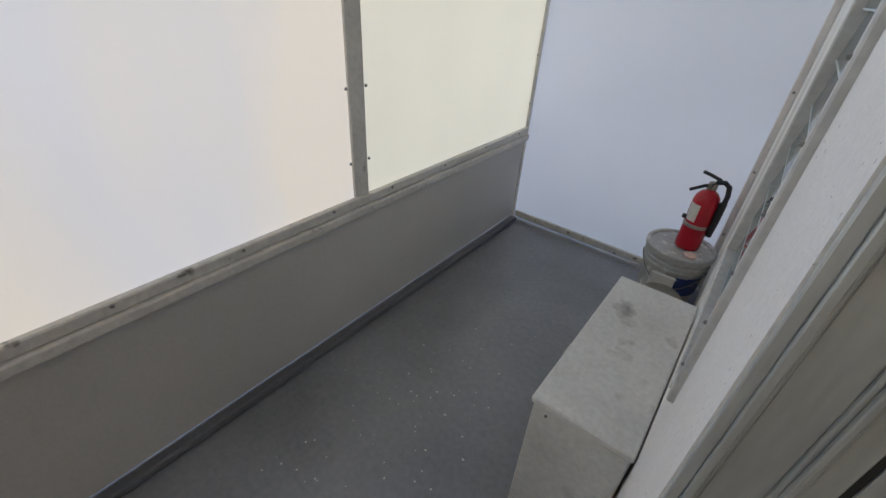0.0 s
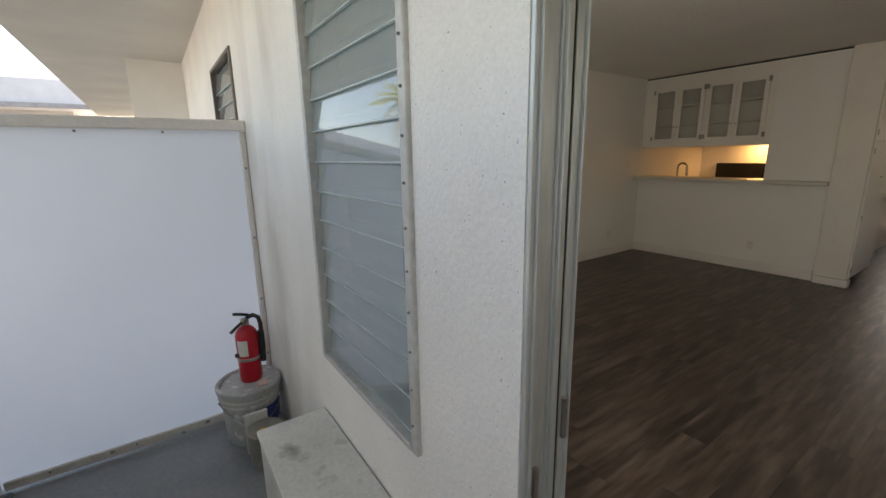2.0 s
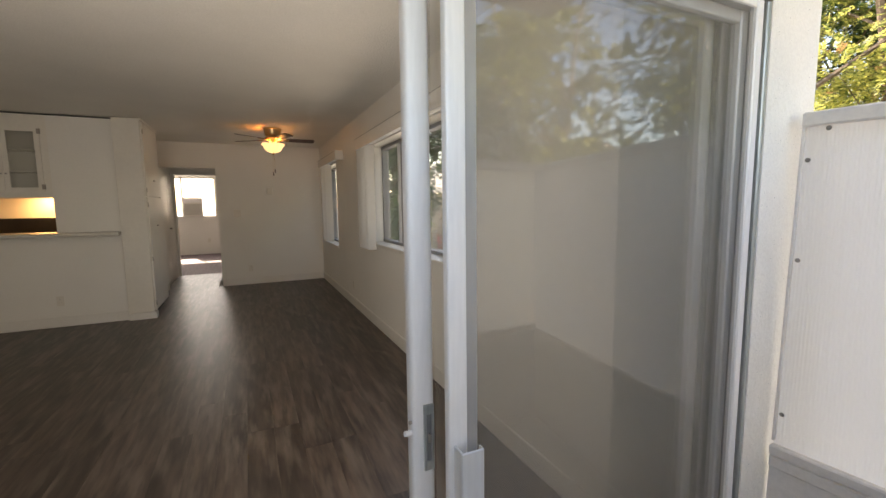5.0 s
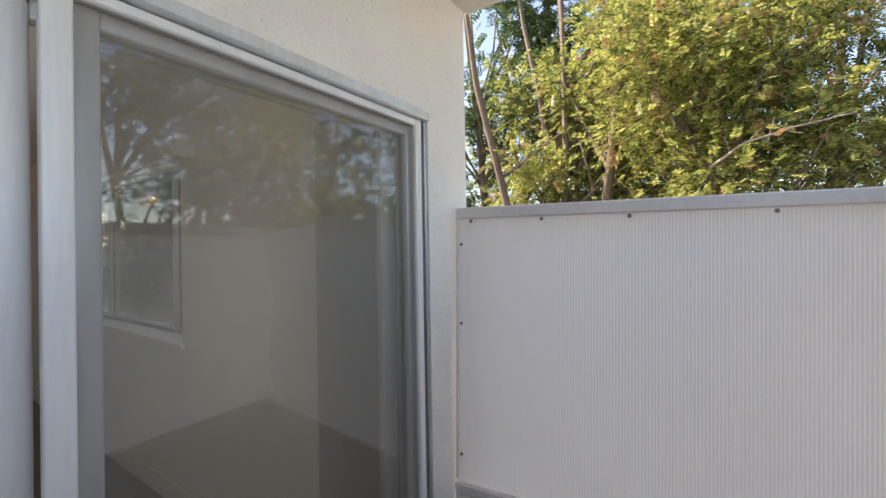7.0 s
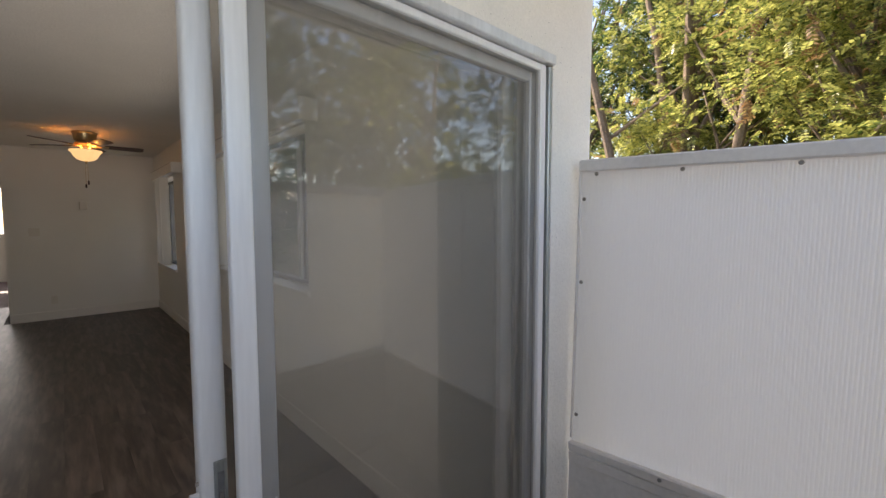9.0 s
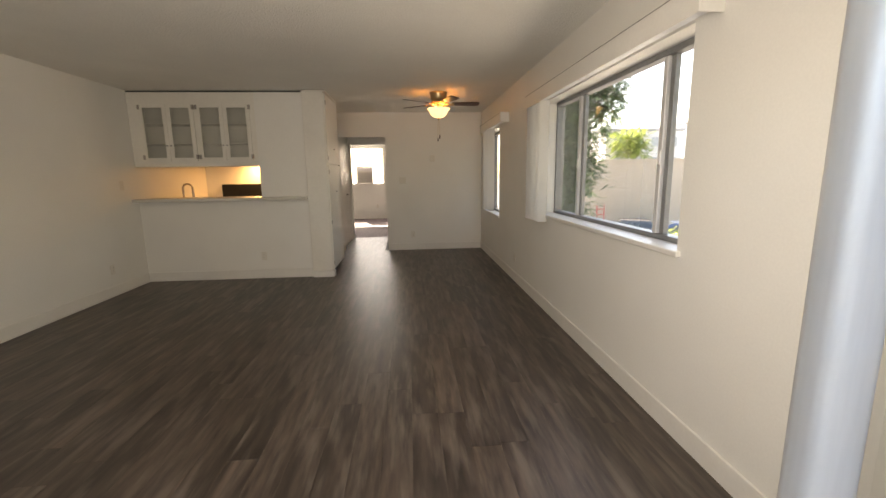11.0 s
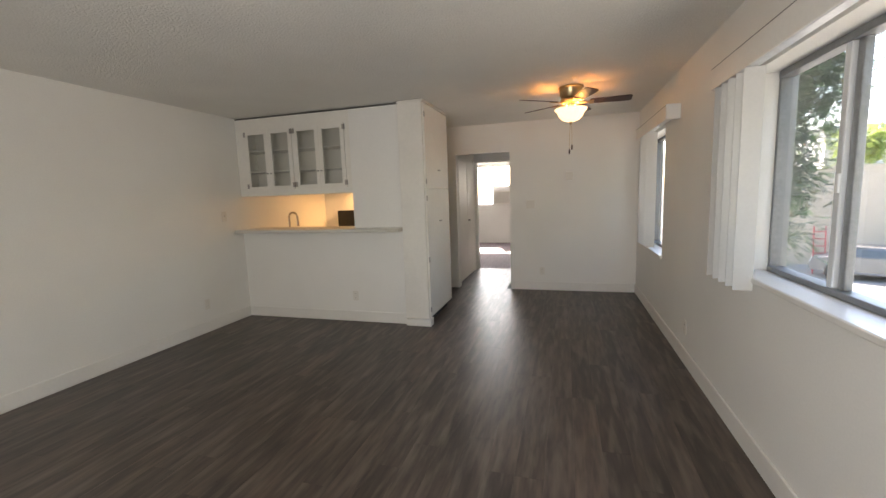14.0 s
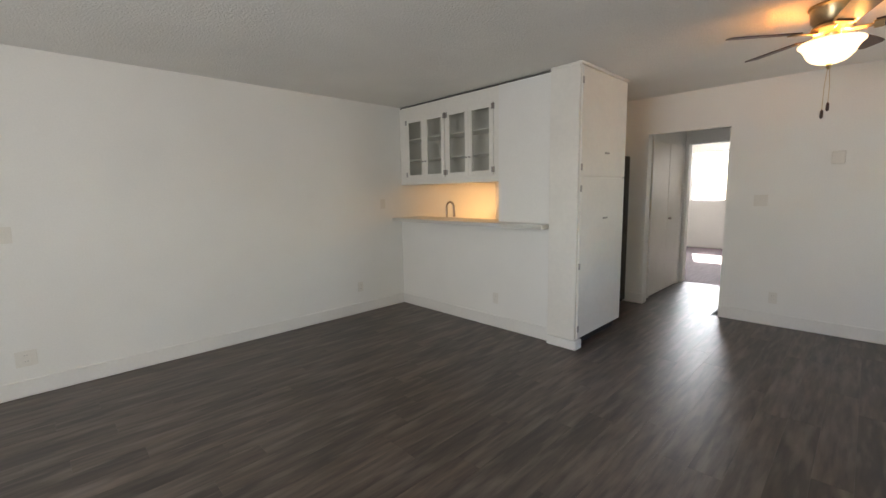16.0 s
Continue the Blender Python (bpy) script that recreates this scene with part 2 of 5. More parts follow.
MESH = pane_material("insect_mesh", 0, (1, 1, 1), veil=0.38, veil_colour=(0.31, 0.28, 0.24))
WINDOW_MESH = pane_material("window_insect_mesh", 0, (1, 1, 1), veil=0.36, veil_colour=(0.42, 0.46, 0.47))
BLACK_GAP = material("dark_gap", (0.02, 0.02, 0.02), 0.8, fine_amount=0.1)
STEEL = material("bolt_steel", (0.25, 0.24, 0.23), 0.5, 0.7, fine_amount=0.15)
NICKEL = material("brushed_nickel", (0.40, 0.36, 0.31), 0.28, 1.0, fine=80, fine_amount=0.05, coarse_amount=0.03)
BRASS = material("antique_brass", (0.55, 0.42, 0.24), 0.3, 1.0, fine=50, fine_amount=0.08, coarse_amount=0.05)
KNOB = material("old_chrome", (0.42, 0.39, 0.36), 0.35, 0.9, fine_amount=0.1)
BLADE = material("dark_blade", (0.055, 0.022, 0.016), 0.35, fine=30, fine_amount=0.25, coarse=3, coarse_amount=0.2, stretch=(0.6, 6, 6))
BOWL = glow_material("lit_alabaster", (1.0, 0.68, 0.33), 0.30)
BLACK = material("black_enamel", (0.012, 0.012, 0.013), 0.25, fine_amount=0.1, coarse_amount=0.1)
COUNTER = material("counter_laminate", (0.66, 0.64, 0.58), 0.28, fine=120, fine_amount=0.06, coarse=3, coarse_amount=0.03)
TILE_CREAM = material("backsplash", (0.78, 0.72, 0.60), 0.35, fine=60, fine_amount=0.03, coarse=2, coarse_amount=0.03)
VANE = material("pvc_vane", (0.60, 0.59, 0.555), 0.5, fine=60, fine_amount=0.02, coarse=4, coarse_amount=0.03)
# lighter copy of the vane; light on the door blind is put in its colour
DOOR_VANE = sheet_material("lightened_pvc_vane", (0.88, 0.88, 0.81), 0.45)
PLASTIC = material("ivory_plastic", (0.78, 0.75, 0.68), 0.4, fine_amount=0.02, coarse_amount=0.02)
CHEST = material("weathered_box_paint", (0.64, 0.64, 0.605), 0.6, fine=70, fine_amount=0.08, coarse=3.5, coarse_amount=0.16, bump=0.3, bump_scale=50, spots=((0.22, 0.21, 0.19), 7.0, 0.60, 0.74))
BUCKET = material("bucket_plastic", (0.42, 0.43, 0.42), 0.5, fine=60, fine_amount=0.1, coarse=8, coarse_amount=0.12, spots=((0.66, 0.66, 0.64), 20.0, 0.58, 0.66))
BUCKET_LABEL = material("blue_label", (0.03, 0.06, 0.20), 0.5, fine_amount=0.1, spots=((0.55, 0.56, 0.60), 20.0, 0.60, 0.64))
CAN_LABEL = material("white_can_label", (0.60, 0.60, 0.58), 0.5, fine_amount=0.08)
CAN = material("tin", (0.34, 0.33, 0.29), 0.45, 0.5, fine=60, fine_amount=0.12, coarse=9, coarse_amount=0.15)
YELLOW = material("yellow_paint", (0.75, 0.50, 0.03), 0.5, fine_amount=0.1)
PINK = material("dried_putty", (0.70, 0.50, 0.44), 0.7, fine_amount=0.1)
RED = material("red_enamel", (0.48, 0.008, 0.022), 0.3, fine=40, fine_amount=0.05, coarse_amount=0.05)
RUBBER = material("black_rubber", (0.02, 0.02, 0.024), 0.55, fine_amount=0.1)
TAG = material("paper_tag", (0.70, 0.68, 0.64), 0.6, fine_amount=0.05)
DEBRIS = material("paint_chip", (0.62, 0.61, 0.58), 0.8, fine_amount=0.1)
BARK = material("bark", (0.16, 0.12, 0.09), 0.9, fine=30, fine_amount=0.25, coarse=3, coarse_amount=0.2, bump=0.9, bump_scale=20, bump_depth=0.02)
DRY_WOOD = material("dry_wood", (0.38, 0.32, 0.27), 0.85, fine=40, fine_amount=0.2, coarse=4, coarse_amount=0.15, bump=0.5, bump_scale=30)


def leaf_material(name, a, b):
    m = bpy.data.materials.new(name)
    m.use_nodes = True
    nt = m.node_tree
    n, link = nt.nodes, nt.links.new
    p = n["Principled BSDF"]
    p.inputs["Roughness"].default_value = 0.30
    g = n.new("ShaderNodeNewGeometry")
    mx = n.new("ShaderNodeMix")
    mx.data_type = "RGBA"
    mx.inputs[6].default_value, mx.inputs[7].default_value = (*a, 1), (*b, 1)
    link(g.outputs["Random Per Island"], mx.inputs[0])
    link(mx.outputs[2], p.inputs["Base Color"])
    tr = n.new("ShaderNodeBsdfTranslucent")
    link(mx.outputs[2], tr.inputs[0])
    ms = n.new("ShaderNodeMixShader")
    ms.inputs[0].default_value = 0.5
    link(p.outputs[0], ms.inputs[1]), link(tr.outputs[0], ms.inputs[2])
    link(ms.outputs[0], n["Material Output"].inputs[0])
    return m


LEAF = leaf_material("feathery_leaf", (0.04, 0.085, 0.022), (0.50, 0.50, 0.15))
# darker leaf: the shade on the back trees is part of the colour
LEAF_SHADY = leaf_material("shade_toned_leaf", (0.02, 0.05, 0.018), (0.09, 0.14, 0.045))
LEAF_BROWN = leaf_material("dry_leaf", (0.25, 0.13, 0.06), (0.34, 0.24, 0.12))
LEAF_DARK = leaf_material("hedge_leaf", (0.03, 0.07, 0.025), (0.09, 0.17, 0.05))
LEAF_BUSH = leaf_material("bush_leaf", (0.12, 0.20, 0.04), (0.36, 0.40, 0.12))
ASPHALT = material("lot_concrete", (0.29, 0.28, 0.26), 0.9, fine=8, fine_amount=0.1, coarse=0.2, coarse_amount=0.12, bump=0.5, bump_scale=30)
BLOCK_WALL = material("retaining_wall", (0.44, 0.37, 0.295), 0.9, fine=3, fine_amount=0.06, coarse=0.3, coarse_amount=0.07, bump=0.4, bump_scale=20)
HOUSE_WHITE = material("house_stucco", (0.58, 0.56, 0.54), 0.9, fine=3, fine_amount=0.05, coarse=0.4, coarse_amount=0.05)
ROOF_WHITE = material("white_fascia", (0.66, 0.67, 0.70), 0.6, fine=6, fine_amount=0.04, coarse=0.6, coarse_amount=0.05)
ROOF_GREY = material("roof_gravel", (0.33, 0.33, 0.34), 0.9, fine=12, fine_amount=0.12)
SHADE = material("grey_shade_cloth", (0.62, 0.63, 0.62), 0.9, fine=150, fine_amount=0.05, coarse=3, coarse_amount=0.05)
SLAT_EDGE = material("ground_glass_edge", (0.47, 0.54, 0.53), 0.3, fine_amount=0.05)
# distance haze is painted in as a paler glass colour
HAZY_GLASS = material("hazy_far_glass", (0.30, 0.32, 0.34), 0.2, fine_amount=0)
DARK_GLASS = material("far_window_glass", (0.05, 0.06, 0.07), 0.08, fine_amount=0)
CAR_BLUE = material("car_blue", (0.09, 0.13, 0.22), 0.2, 0.3, fine_amount=0, coarse_amount=0.03)
CAR_GREY = material("car_grey", (0.20, 0.19, 0.19), 0.25, 0.4, fine_amount=0, coarse_amount=0.03)
BED_FLOOR = material("bedroom_floor", (0.15, 0.115, 0.13), 0.75, fine=4, fine_amount=0.15, coarse=1, coarse_amount=0.1, stretch=(1, 9, 9))


def plank_material():
    m = material("vinyl_plank", (0.056, 0.0400, 0.0310), 0.41, fine=2.2, fine_amount=0.55, coarse=0.8, coarse_amount=0.5, object_random=0.30, stretch=(1.9, 14, 14), bump=0.10, bump_scale=40, spec=0.75, spots=((0.135, 0.107, 0.089), 1.2, 0.50, 0.72))
    nt = m.node_tree
    n, link = nt.nodes, nt.links.new
    # shift the grain from plank to plank
    oi = n.new("ShaderNodeObjectInfo")
    sc = n.new("ShaderNodeVectorMath")
    sc.operation = "SCALE"
    sc.inputs[0].default_value = (7.0, 31.0, 3.0)
    link(oi.outputs["Random"], sc.inputs["Scale"])
    mp = [x for x in n if x.bl_idname == "ShaderNodeMapping"][0]
    link(sc.outputs[0], mp.inputs["Location"])
    return m


PLANK = plank_material()


# ---- building helpers ----
def base_of(ob):
    p = Vector((0, 0, 0))
    while ob is not None:
        p += ob.location
        ob = ob.parent
    return p


def finish(name, bm, mat, smooth=False):
    bmesh.ops.recalc_face_normals(bm, faces=bm.faces)
    me = bpy.data.meshes.new(name)
    bm.to_mesh(me)
    bm.free()
    me.materials.append(mat)
    if smooth:
        for p in me.polygons:
            p.use_smooth = True
        me.set_sharp_from_angle(angle=radians(40))
    return me


def thing(name, place, label, category, group=""):
    ob = new(name)
    ob.empty_display_size = 0.1
    ob.location = place
    return tagged(ob, label, category, group)


def part(name, bm, mat, parent, label="", smooth=False):
    """Links a bmesh, modelled in world coordinates, as one mesh under a thing or part."""
    me = finish(name, bm, mat, smooth)
    me.transform(Matrix.Translation(-base_of(parent)))
    ob = new(name, me)
    ob.parent = parent
    return tagged(ob, label) if label else ob


def structure(name, bm, mat, label, category="", smooth=False):
    return tagged(new(name, finish(name, bm, mat, smooth)), label, category or name.split("_")[0], kind="structure")


def single(name, bm, mat, place, label, category, group="", smooth=False):
    me = finish(name, bm, mat, smooth)
    me.transform(Matrix.Translation(-Vector(place)))
    ob = new(name, me)
    ob.location = place
    return tagged(ob, label, category, group)


def box(x0, x1, y0, y1, z0, z1, bevel=0.0, bm=None, segments=1):
    """A box, bevelled on request, alone or added to bm."""
    target = bm
    b = bmesh.new() if (bevel or bm is None) else bm
    vs = [b.verts.new((x, y, z)) for x in (x0, x1) for y in (y0, y1) for z in (z0, z1)]
    for f in ((0, 1, 3, 2), (4, 6, 7, 5), (0, 4, 5, 1), (2, 3, 7, 6), (0, 2, 6, 4), (1, 5, 7, 3)):
        b.faces.new([vs[i] for i in f])
    if bevel:
        bmesh.ops.recalc_face_normals(b, faces=b.faces)
        bmesh.ops.bevel(b, geom=list(b.edges), offset=bevel, segments=segments, affect="EDGES", profile=0.5)
        if target is not None:
            me = bpy.data.meshes.new("t")
            b.to_mesh(me)
            b.free()
            target.from_mesh(me)
            bpy.data.meshes.remove(me)
            return target
    return b


def lathe(profile, centre, steps=24, bm=None):
    """A turned shape: profile of (radius, z), round a vertical axis through centre (x, y, z)."""
    b = bmesh.new() if bm is None else bm
    rings = []
    for r, z in profile:
        rings.append([b.verts.new((centre[0] + r * math.cos(2 * math.pi * i / steps), centre[1] + r * math.sin(2 * math.pi * i / steps), centre[2] + z)) for i in range(steps)])
    for a, c in zip(rings, rings[1:]):
        for i in range(steps):
            b.faces.new((a[i], a[(i + 1) % steps], c[(i + 1) % steps], c[i]))
    b.faces.new(rings[0][::-1])
    b.faces.new(rings[-1])
    return b


def tube(points, radius, steps=8, bm=None, taper=None):
    """A round bar along points."""
    b = bmesh.new() if bm is None else bm
    pts = [Vector(p) for p in points]
    rings = []
    for i, p in enumerate(pts):
        d = (pts[min(i + 1, len(pts) - 1)] - pts[max(i - 1, 0)]).normalized()
        u = d.cross(Vector((0, 0, 1)) if abs(d.z) < 0.9 else Vector((1, 0, 0))).normalized()
        w = d.cross(u)
        r = radius if taper is None else radius + (taper - radius) * i / (len(pts) - 1)
        rings.append([b.verts.new(p + r * (math.cos(2 * math.pi * k / steps) * u + math.sin(2 * math.pi * k / steps) * w)) for k in range(steps)])
    for a, c in zip(rings, rings[1:]):
        for k in range(steps):
            b.faces.new((a[k], a[(k + 1) % steps], c[(k + 1) % steps], c[k]))
    b.faces.new(rings[0][::-1])
    b.faces.new(rings[-1])
    return b


def bolt(parent, x, y, z, axis, r=0.007):
    """A small round bolt head that stands out along axis."""
    a = Vector(axis)
    p = Vector((x, y, z))
    part("bolt", tube([p, p + a * 0.003, p + a * 0.0045], r, 10, taper=r * 0.7), STEEL, parent)


# ---- plan ----
OUT, INN, CE, FAR, LEFT, RIGHT, BAR, GROUND = 0.06, 0.20, 2.455, 7.50, 3.29, -1.545, 5.59, -2.75
DOOR_S, DOOR_N, DOOR_H = -1.616, 0.235, 1.965
SHELL_S = -1.868


def boxes(*rows):
    b = bmesh.new()
    for r in rows:
        box(*r, bm=b)
    return b


def face(*corners):
    b = bmesh.new()
    b.faces.new([b.verts.new(p) for p in corners])
    return b


# ---- structure ----
structure("wall_front", boxes(
    (OUT, INN, SHELL_S, DOOR_S, GROUND, CE), (OUT, INN, DOOR_S, DOOR_N, DOOR_H, CE), (OUT, INN, DOOR_S, DOOR_N, GROUND, -0.03),
    (OUT, 0.183, DOOR_N, 0.30, GROUND, CE), (OUT, INN, 0.30, 0.55, GROUND, CE), (OUT, INN, 0.55, 1.21, GROUND, 0.745), (OUT, INN, 0.55, 1.21, 2.05, CE),
    (OUT, INN, 1.21, 2.38, GROUND, CE), (OUT, INN, 2.38, 3.15, GROUND, 0.9), (OUT, INN, 2.38, 3.15, 2.03, CE), (OUT, INN, 3.15, 12, GROUND, CE)),
    STUCCO, "rough off-white stucco house wall along the balcony", "wall")
structure("wall_partition", boxes((-0.42, OUT, 5.2, 5.32, 0.0, 2.44)), STUCCO, "stucco partition between neighbouring balconies", "wall")
structure("wall_south", boxes(
    (INN, 1.80, -1.76, RIGHT, GROUND, CE), (1.80, 4.0, -1.76, RIGHT, GROUND, 0.955), (1.80, 4.0, -1.76, RIGHT, 2.03, CE),
    (4.0, 5.95, -1.76, RIGHT, GROUND, CE), (5.95, 7.12, -1.76, RIGHT, GROUND, 0.745), (5.95, 7.12, -1.76, RIGHT, 2.03, CE),
    (7.12, 13.7, -1.76, RIGHT, GROUND, CE)), WALL, "white painted living room wall with two windows", "wall")
structure("wall_north", boxes((INN, 13.7, LEFT, LEFT + 0.12, GROUND, CE)), WALL, "plain white painted living room side wall", "wall")
structure("wall_east", boxes((FAR, FAR + 0.12, RIGHT, 0.188, 0, CE), (FAR, FAR + 0.12, 0.188, 1.0, 2.045, CE), (FAR, FAR + 0.12, 1.0, LEFT, 0, CE)),
          WALL, "white end wall with an open doorway to the hall", "wall")
structure("wall_bar", boxes((BAR, BAR + 0.11, 1.125, LEFT, 0, 1.062)), WALL, "white half wall under the kitchen bar", "wall")
structure("wall_pass_through", boxes((BAR + 0.005, BAR + 0.085, 1.125, 1.735, 1.108, CE - 0.022)), WALL, "white wall panel beside the glazed cabinet", "wall")
structure("wall_hall", boxes((FAR + 0.12, 9.15, 1.065, 1.18, 0, CE), (FAR + 0.12, 9.15, 0.06, 0.18, 0, CE),
          (9.15, 9.27, RIGHT, 0.22, 0, CE), (9.15, 9.27, 0.22, 1.015, 2.03, CE), (9.15, 9.27, 1.015, LEFT, 0, CE)), WALL, "cream painted hall walls", "wall")
structure("wall_bedroom", boxes((13.5, 13.7, RIGHT, 0.55, GROUND, CE), (13.5, 13.7, 0.55, 2.15, GROUND, 1.09), (13.5, 13.7, 0.55, 2.15, 2.25, CE),
          (13.5, 13.7, 2.15, LEFT, GROUND, CE)), WALL, "cream bedroom end wall with a window", "wall")
structure("ceiling", boxes((INN, 13.7, SHELL_S, LEFT + 0.12, CE, CE + 0.1)), CEIL, "off-white textured plaster ceiling", "ceiling")
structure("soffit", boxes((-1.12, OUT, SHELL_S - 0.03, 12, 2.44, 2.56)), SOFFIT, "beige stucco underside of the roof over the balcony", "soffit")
structure("roof", boxes((-1.16, 13.9, SHELL_S - 0.06, 12, CE + 0.104, 2.95)), ROOF_GREY, "flat roof edge of the apartment building", "roof")
structure("floor_balcony", boxes((-1.36, OUT, SHELL_S - 0.12, 12, -0.22, 0.0)), DECK, "grey painted balcony deck with scuffs and flecks", "floor")
structure("floor_bedroom", boxes((9.20, 13.5, RIGHT, LEFT, -0.2, -0.002)), BED_FLOOR, "violet-brown bedroom floor with a patch of sun", "floor")

# baseboards, butted run by run
b = bmesh.new()
for r in ((INN, 13.5, RIGHT, RIGHT + 0.014, 0, 0.125), (INN, BAR - 0.014, LEFT - 0.014, LEFT, 0, 0.125), (BAR - 0.014, BAR, 1.135, LEFT, 0, 0.125),
          (FAR - 0.014, FAR, RIGHT + 0.014, 0.188, 0, 0.125), (FAR - 0.014, FAR, 1.0, 1.195, 0, 0.125), (FAR - 0.014, FAR + 0.12, 0.986, 1.0, 0, 0.125)):
    box(*r, bevel=0.004, bm=b)
structure("baseboard", b, TRIM, "white painted baseboards", "baseboard")
b = bmesh.new()
for r in ((9.135, 9.15, 1.015, 1.062, 0, 2.09), (9.135, 9.15, 0.18, 1.015, 2.03, 2.09), (FAR - 0.016, FAR, 0.188, 0.985, 2.035, 2.05)):
    box(*r, bevel=0.003, bm=b)
structure("trim", b, TRIM, "painted door casing round the bedroom doorway", "trim")

# ---- sliding door ----
door = thing("sliding_door", (0.12, -0.7, 0), "aluminium sliding patio door pushed open, with insect screen", "sliding door")
fx0, fx1 = 0.062, 0.215
jn = bmesh.new()
# jamb on the open side: a channel of three grooves
for x0, x1, y0 in ((fx0, 0.072, 0.226), (0.072, 0.079, 0.221), (0.079, 0.083, 0.229), (0.083, 0.118, 0.2315), (0.118, 0.122, 0.227), (0.122, 0.127, 0.221), (0.127, 0.131, 0.227), (0.131, 0.148, 0.2315), (0.153, 0.170, 0.230), (0.170, 0.1745, 0.224), (0.1745, 0.183, 0.2305)):
    box(x0, x1, y0, DOOR_N, 0, DOOR_H, bevel=0.0012, bm=jn)
part("jamb", jn, JAMB_ALU, door, "weathered grooved aluminium jamb")
part("jamb_slot", box(0.1482, 0.1528, 0.233, DOOR_N, 0, DOOR_H), BLACK_GAP, door)
part("strike", box(0.156, 0.165, 0.222, 0.2298, 0.95, 1.03, bevel=0.001), KNOB, door)
part("strike", box(0.088, 0.098, 0.222, 0.2313, 0.86, 0.92, bevel=0.001), KNOB, door)
sj = box(0.090, fx1, DOOR_S, DOOR_S + 0.030, 0, DOOR_H - 0.052, bevel=0.003)
box(fx0, 0.0895, DOOR_S, DOOR_S + 0.016, 0, DOOR_H - 0.037, bevel=0.003, bm=sj)
part("jamb", sj, DARK_ALU, door)
hd = bmesh.new()
box(fx0 - 0.016, fx0 + 0.024, DOOR_S, DOOR_N, DOOR_H - 0.035, DOOR_H - 0.004, bevel=0.003, bm=hd)
box(0.0875, fx1, DOOR_S + 0.003, DOOR_N - 0.003, DOOR_H - 0.050, DOOR_H - 0.003, bevel=0.003, bm=hd)
part("head_track", hd, ALU, door)
tr = bmesh.new()
box(fx0, fx1, DOOR_S + 0.003, DOOR_N - 0.003, -0.028, 0.012, bevel=0.003, bm=tr)
for x in (0.072, 0.118, 0.165):
    box(x, x + 0.006, DOOR_S + 0.05, 0.145, 0.012, 0.028, bm=tr)
part("threshold", tr, DARK_ALU, door)


def leaf_frame(name, x0, x1, y0, y1, stile, mat, top=DOOR_H - 0.054, bottom=0.03, rail=0.035, round_edge=0.005):
    p = part(name, box(x0, x1, y1 - stile, y1, bottom, top, bevel=round_edge, segments=3), mat, door, smooth=True)
    part("stile", box(x0, x1, y0, y0 + stile * 0.7, bottom, top, bevel=0.004), mat, p)
    part("rail", box(x0 + 0.002, x1 - 0.002, y0 + stile * 0.7, y1 - stile, top - rail, top, bevel=0.003), mat, p)
    part("rail", box(x0 + 0.002, x1 - 0.002, y0 + stile * 0.7, y1 - stile, bottom, bottom + 0.07, bevel=0.003), mat, p)
    return p


def pane(x, y0, y1, z0, z1, mat, parent, name="pane"):
    ob = part(name, boxes((x - 0.002, x + 0.002, y0, y1, z0, z1)), mat, parent)
    ob.visible_shadow = False
    return ob


def sheet(x, y0, y1, z0, z1, mat, parent, name="pane"):
    b = bmesh.new()
    b.faces.new([b.verts.new(p) for p in ((x, y0, z0), (x, y1, z0), (x, y1, z1), (x, y0, z1))])
    ob = part(name, b, mat, parent)
    ob.visible_shadow = False
    return ob


screen = leaf_frame("screen_frame", 0.064, 0.086, -1.586, -0.610, 0.043, STILE, top=DOOR_H - 0.038, rail=0.022)
sheet(0.073, -1.552, -0.6536, 0.10, DOOR_H - 0.061, MESH, screen, "mesh")
fixed = leaf_frame("fixed_frame", 0.100, 0.130, -1.580, -0.652, 0.046, ALU)
sheet(0.115, -1.545, -0.698, 0.10, DOOR_H - 0.090, DOOR_GLASS, fixed)
slider = leaf_frame("slider_frame", 0.146, 0.184, -1.500, -0.562, 0.054, STILE, round_edge=0.012)
sheet(0.165, -1.462, -0.616, 0.10, DOOR_H - 0.090, INNER_GLASS, slider)
lk = bmesh.new()
for y0, y1, z0, z1 in ((-0.612, -0.606, 0.80, 0.95), (-0.594, -0.588, 0.80, 0.95), (-0.606, -0.594, 0.80, 0.822), (-0.606, -0.594, 0.928, 0.95)):
    box(0.141, 0.147, y0, y1, z0, z1, bevel=0.001, bm=lk)
part("lock_plate", lk, DARK_ALU, slider, "worn metal mortise lock plate")
part("lock_slot", box(0.1435, 0.1465, -0.606, -0.594, 0.822, 0.928), WINDOW_ALU, slider)
part("lock_hook", box(0.138, 0.145, -0.603, -0.597, 0.865, 0.885, bevel=0.001), KNOB, slider)
part("latch_knob", tube([(0.150, -0.562, 0.892), (0.150, -0.551, 0.892), (0.150, -0.546, 0.893)], 0.006, 10), STILE, slider)
part("latch_knob", tube([(0.150, -0.562, 0.915), (0.150, -0.557, 0.915)], 0.004, 10), KNOB, slider)
hb = bmesh.new()
box(0.034, 0.066, -0.626, -0.621, 0.735, 0.893, bevel=0.001, bm=hb)
box(0.029, 0.034, -0.672, -0.621, 0.735, 0.893, bevel=0.002, bm=hb)
box(0.034, 0.046, -0.672, -0.668, 0.735, 0.893, bevel=0.001, bm=hb)
part("pull_handle", hb, ALU, screen, "bent aluminium pull handle")

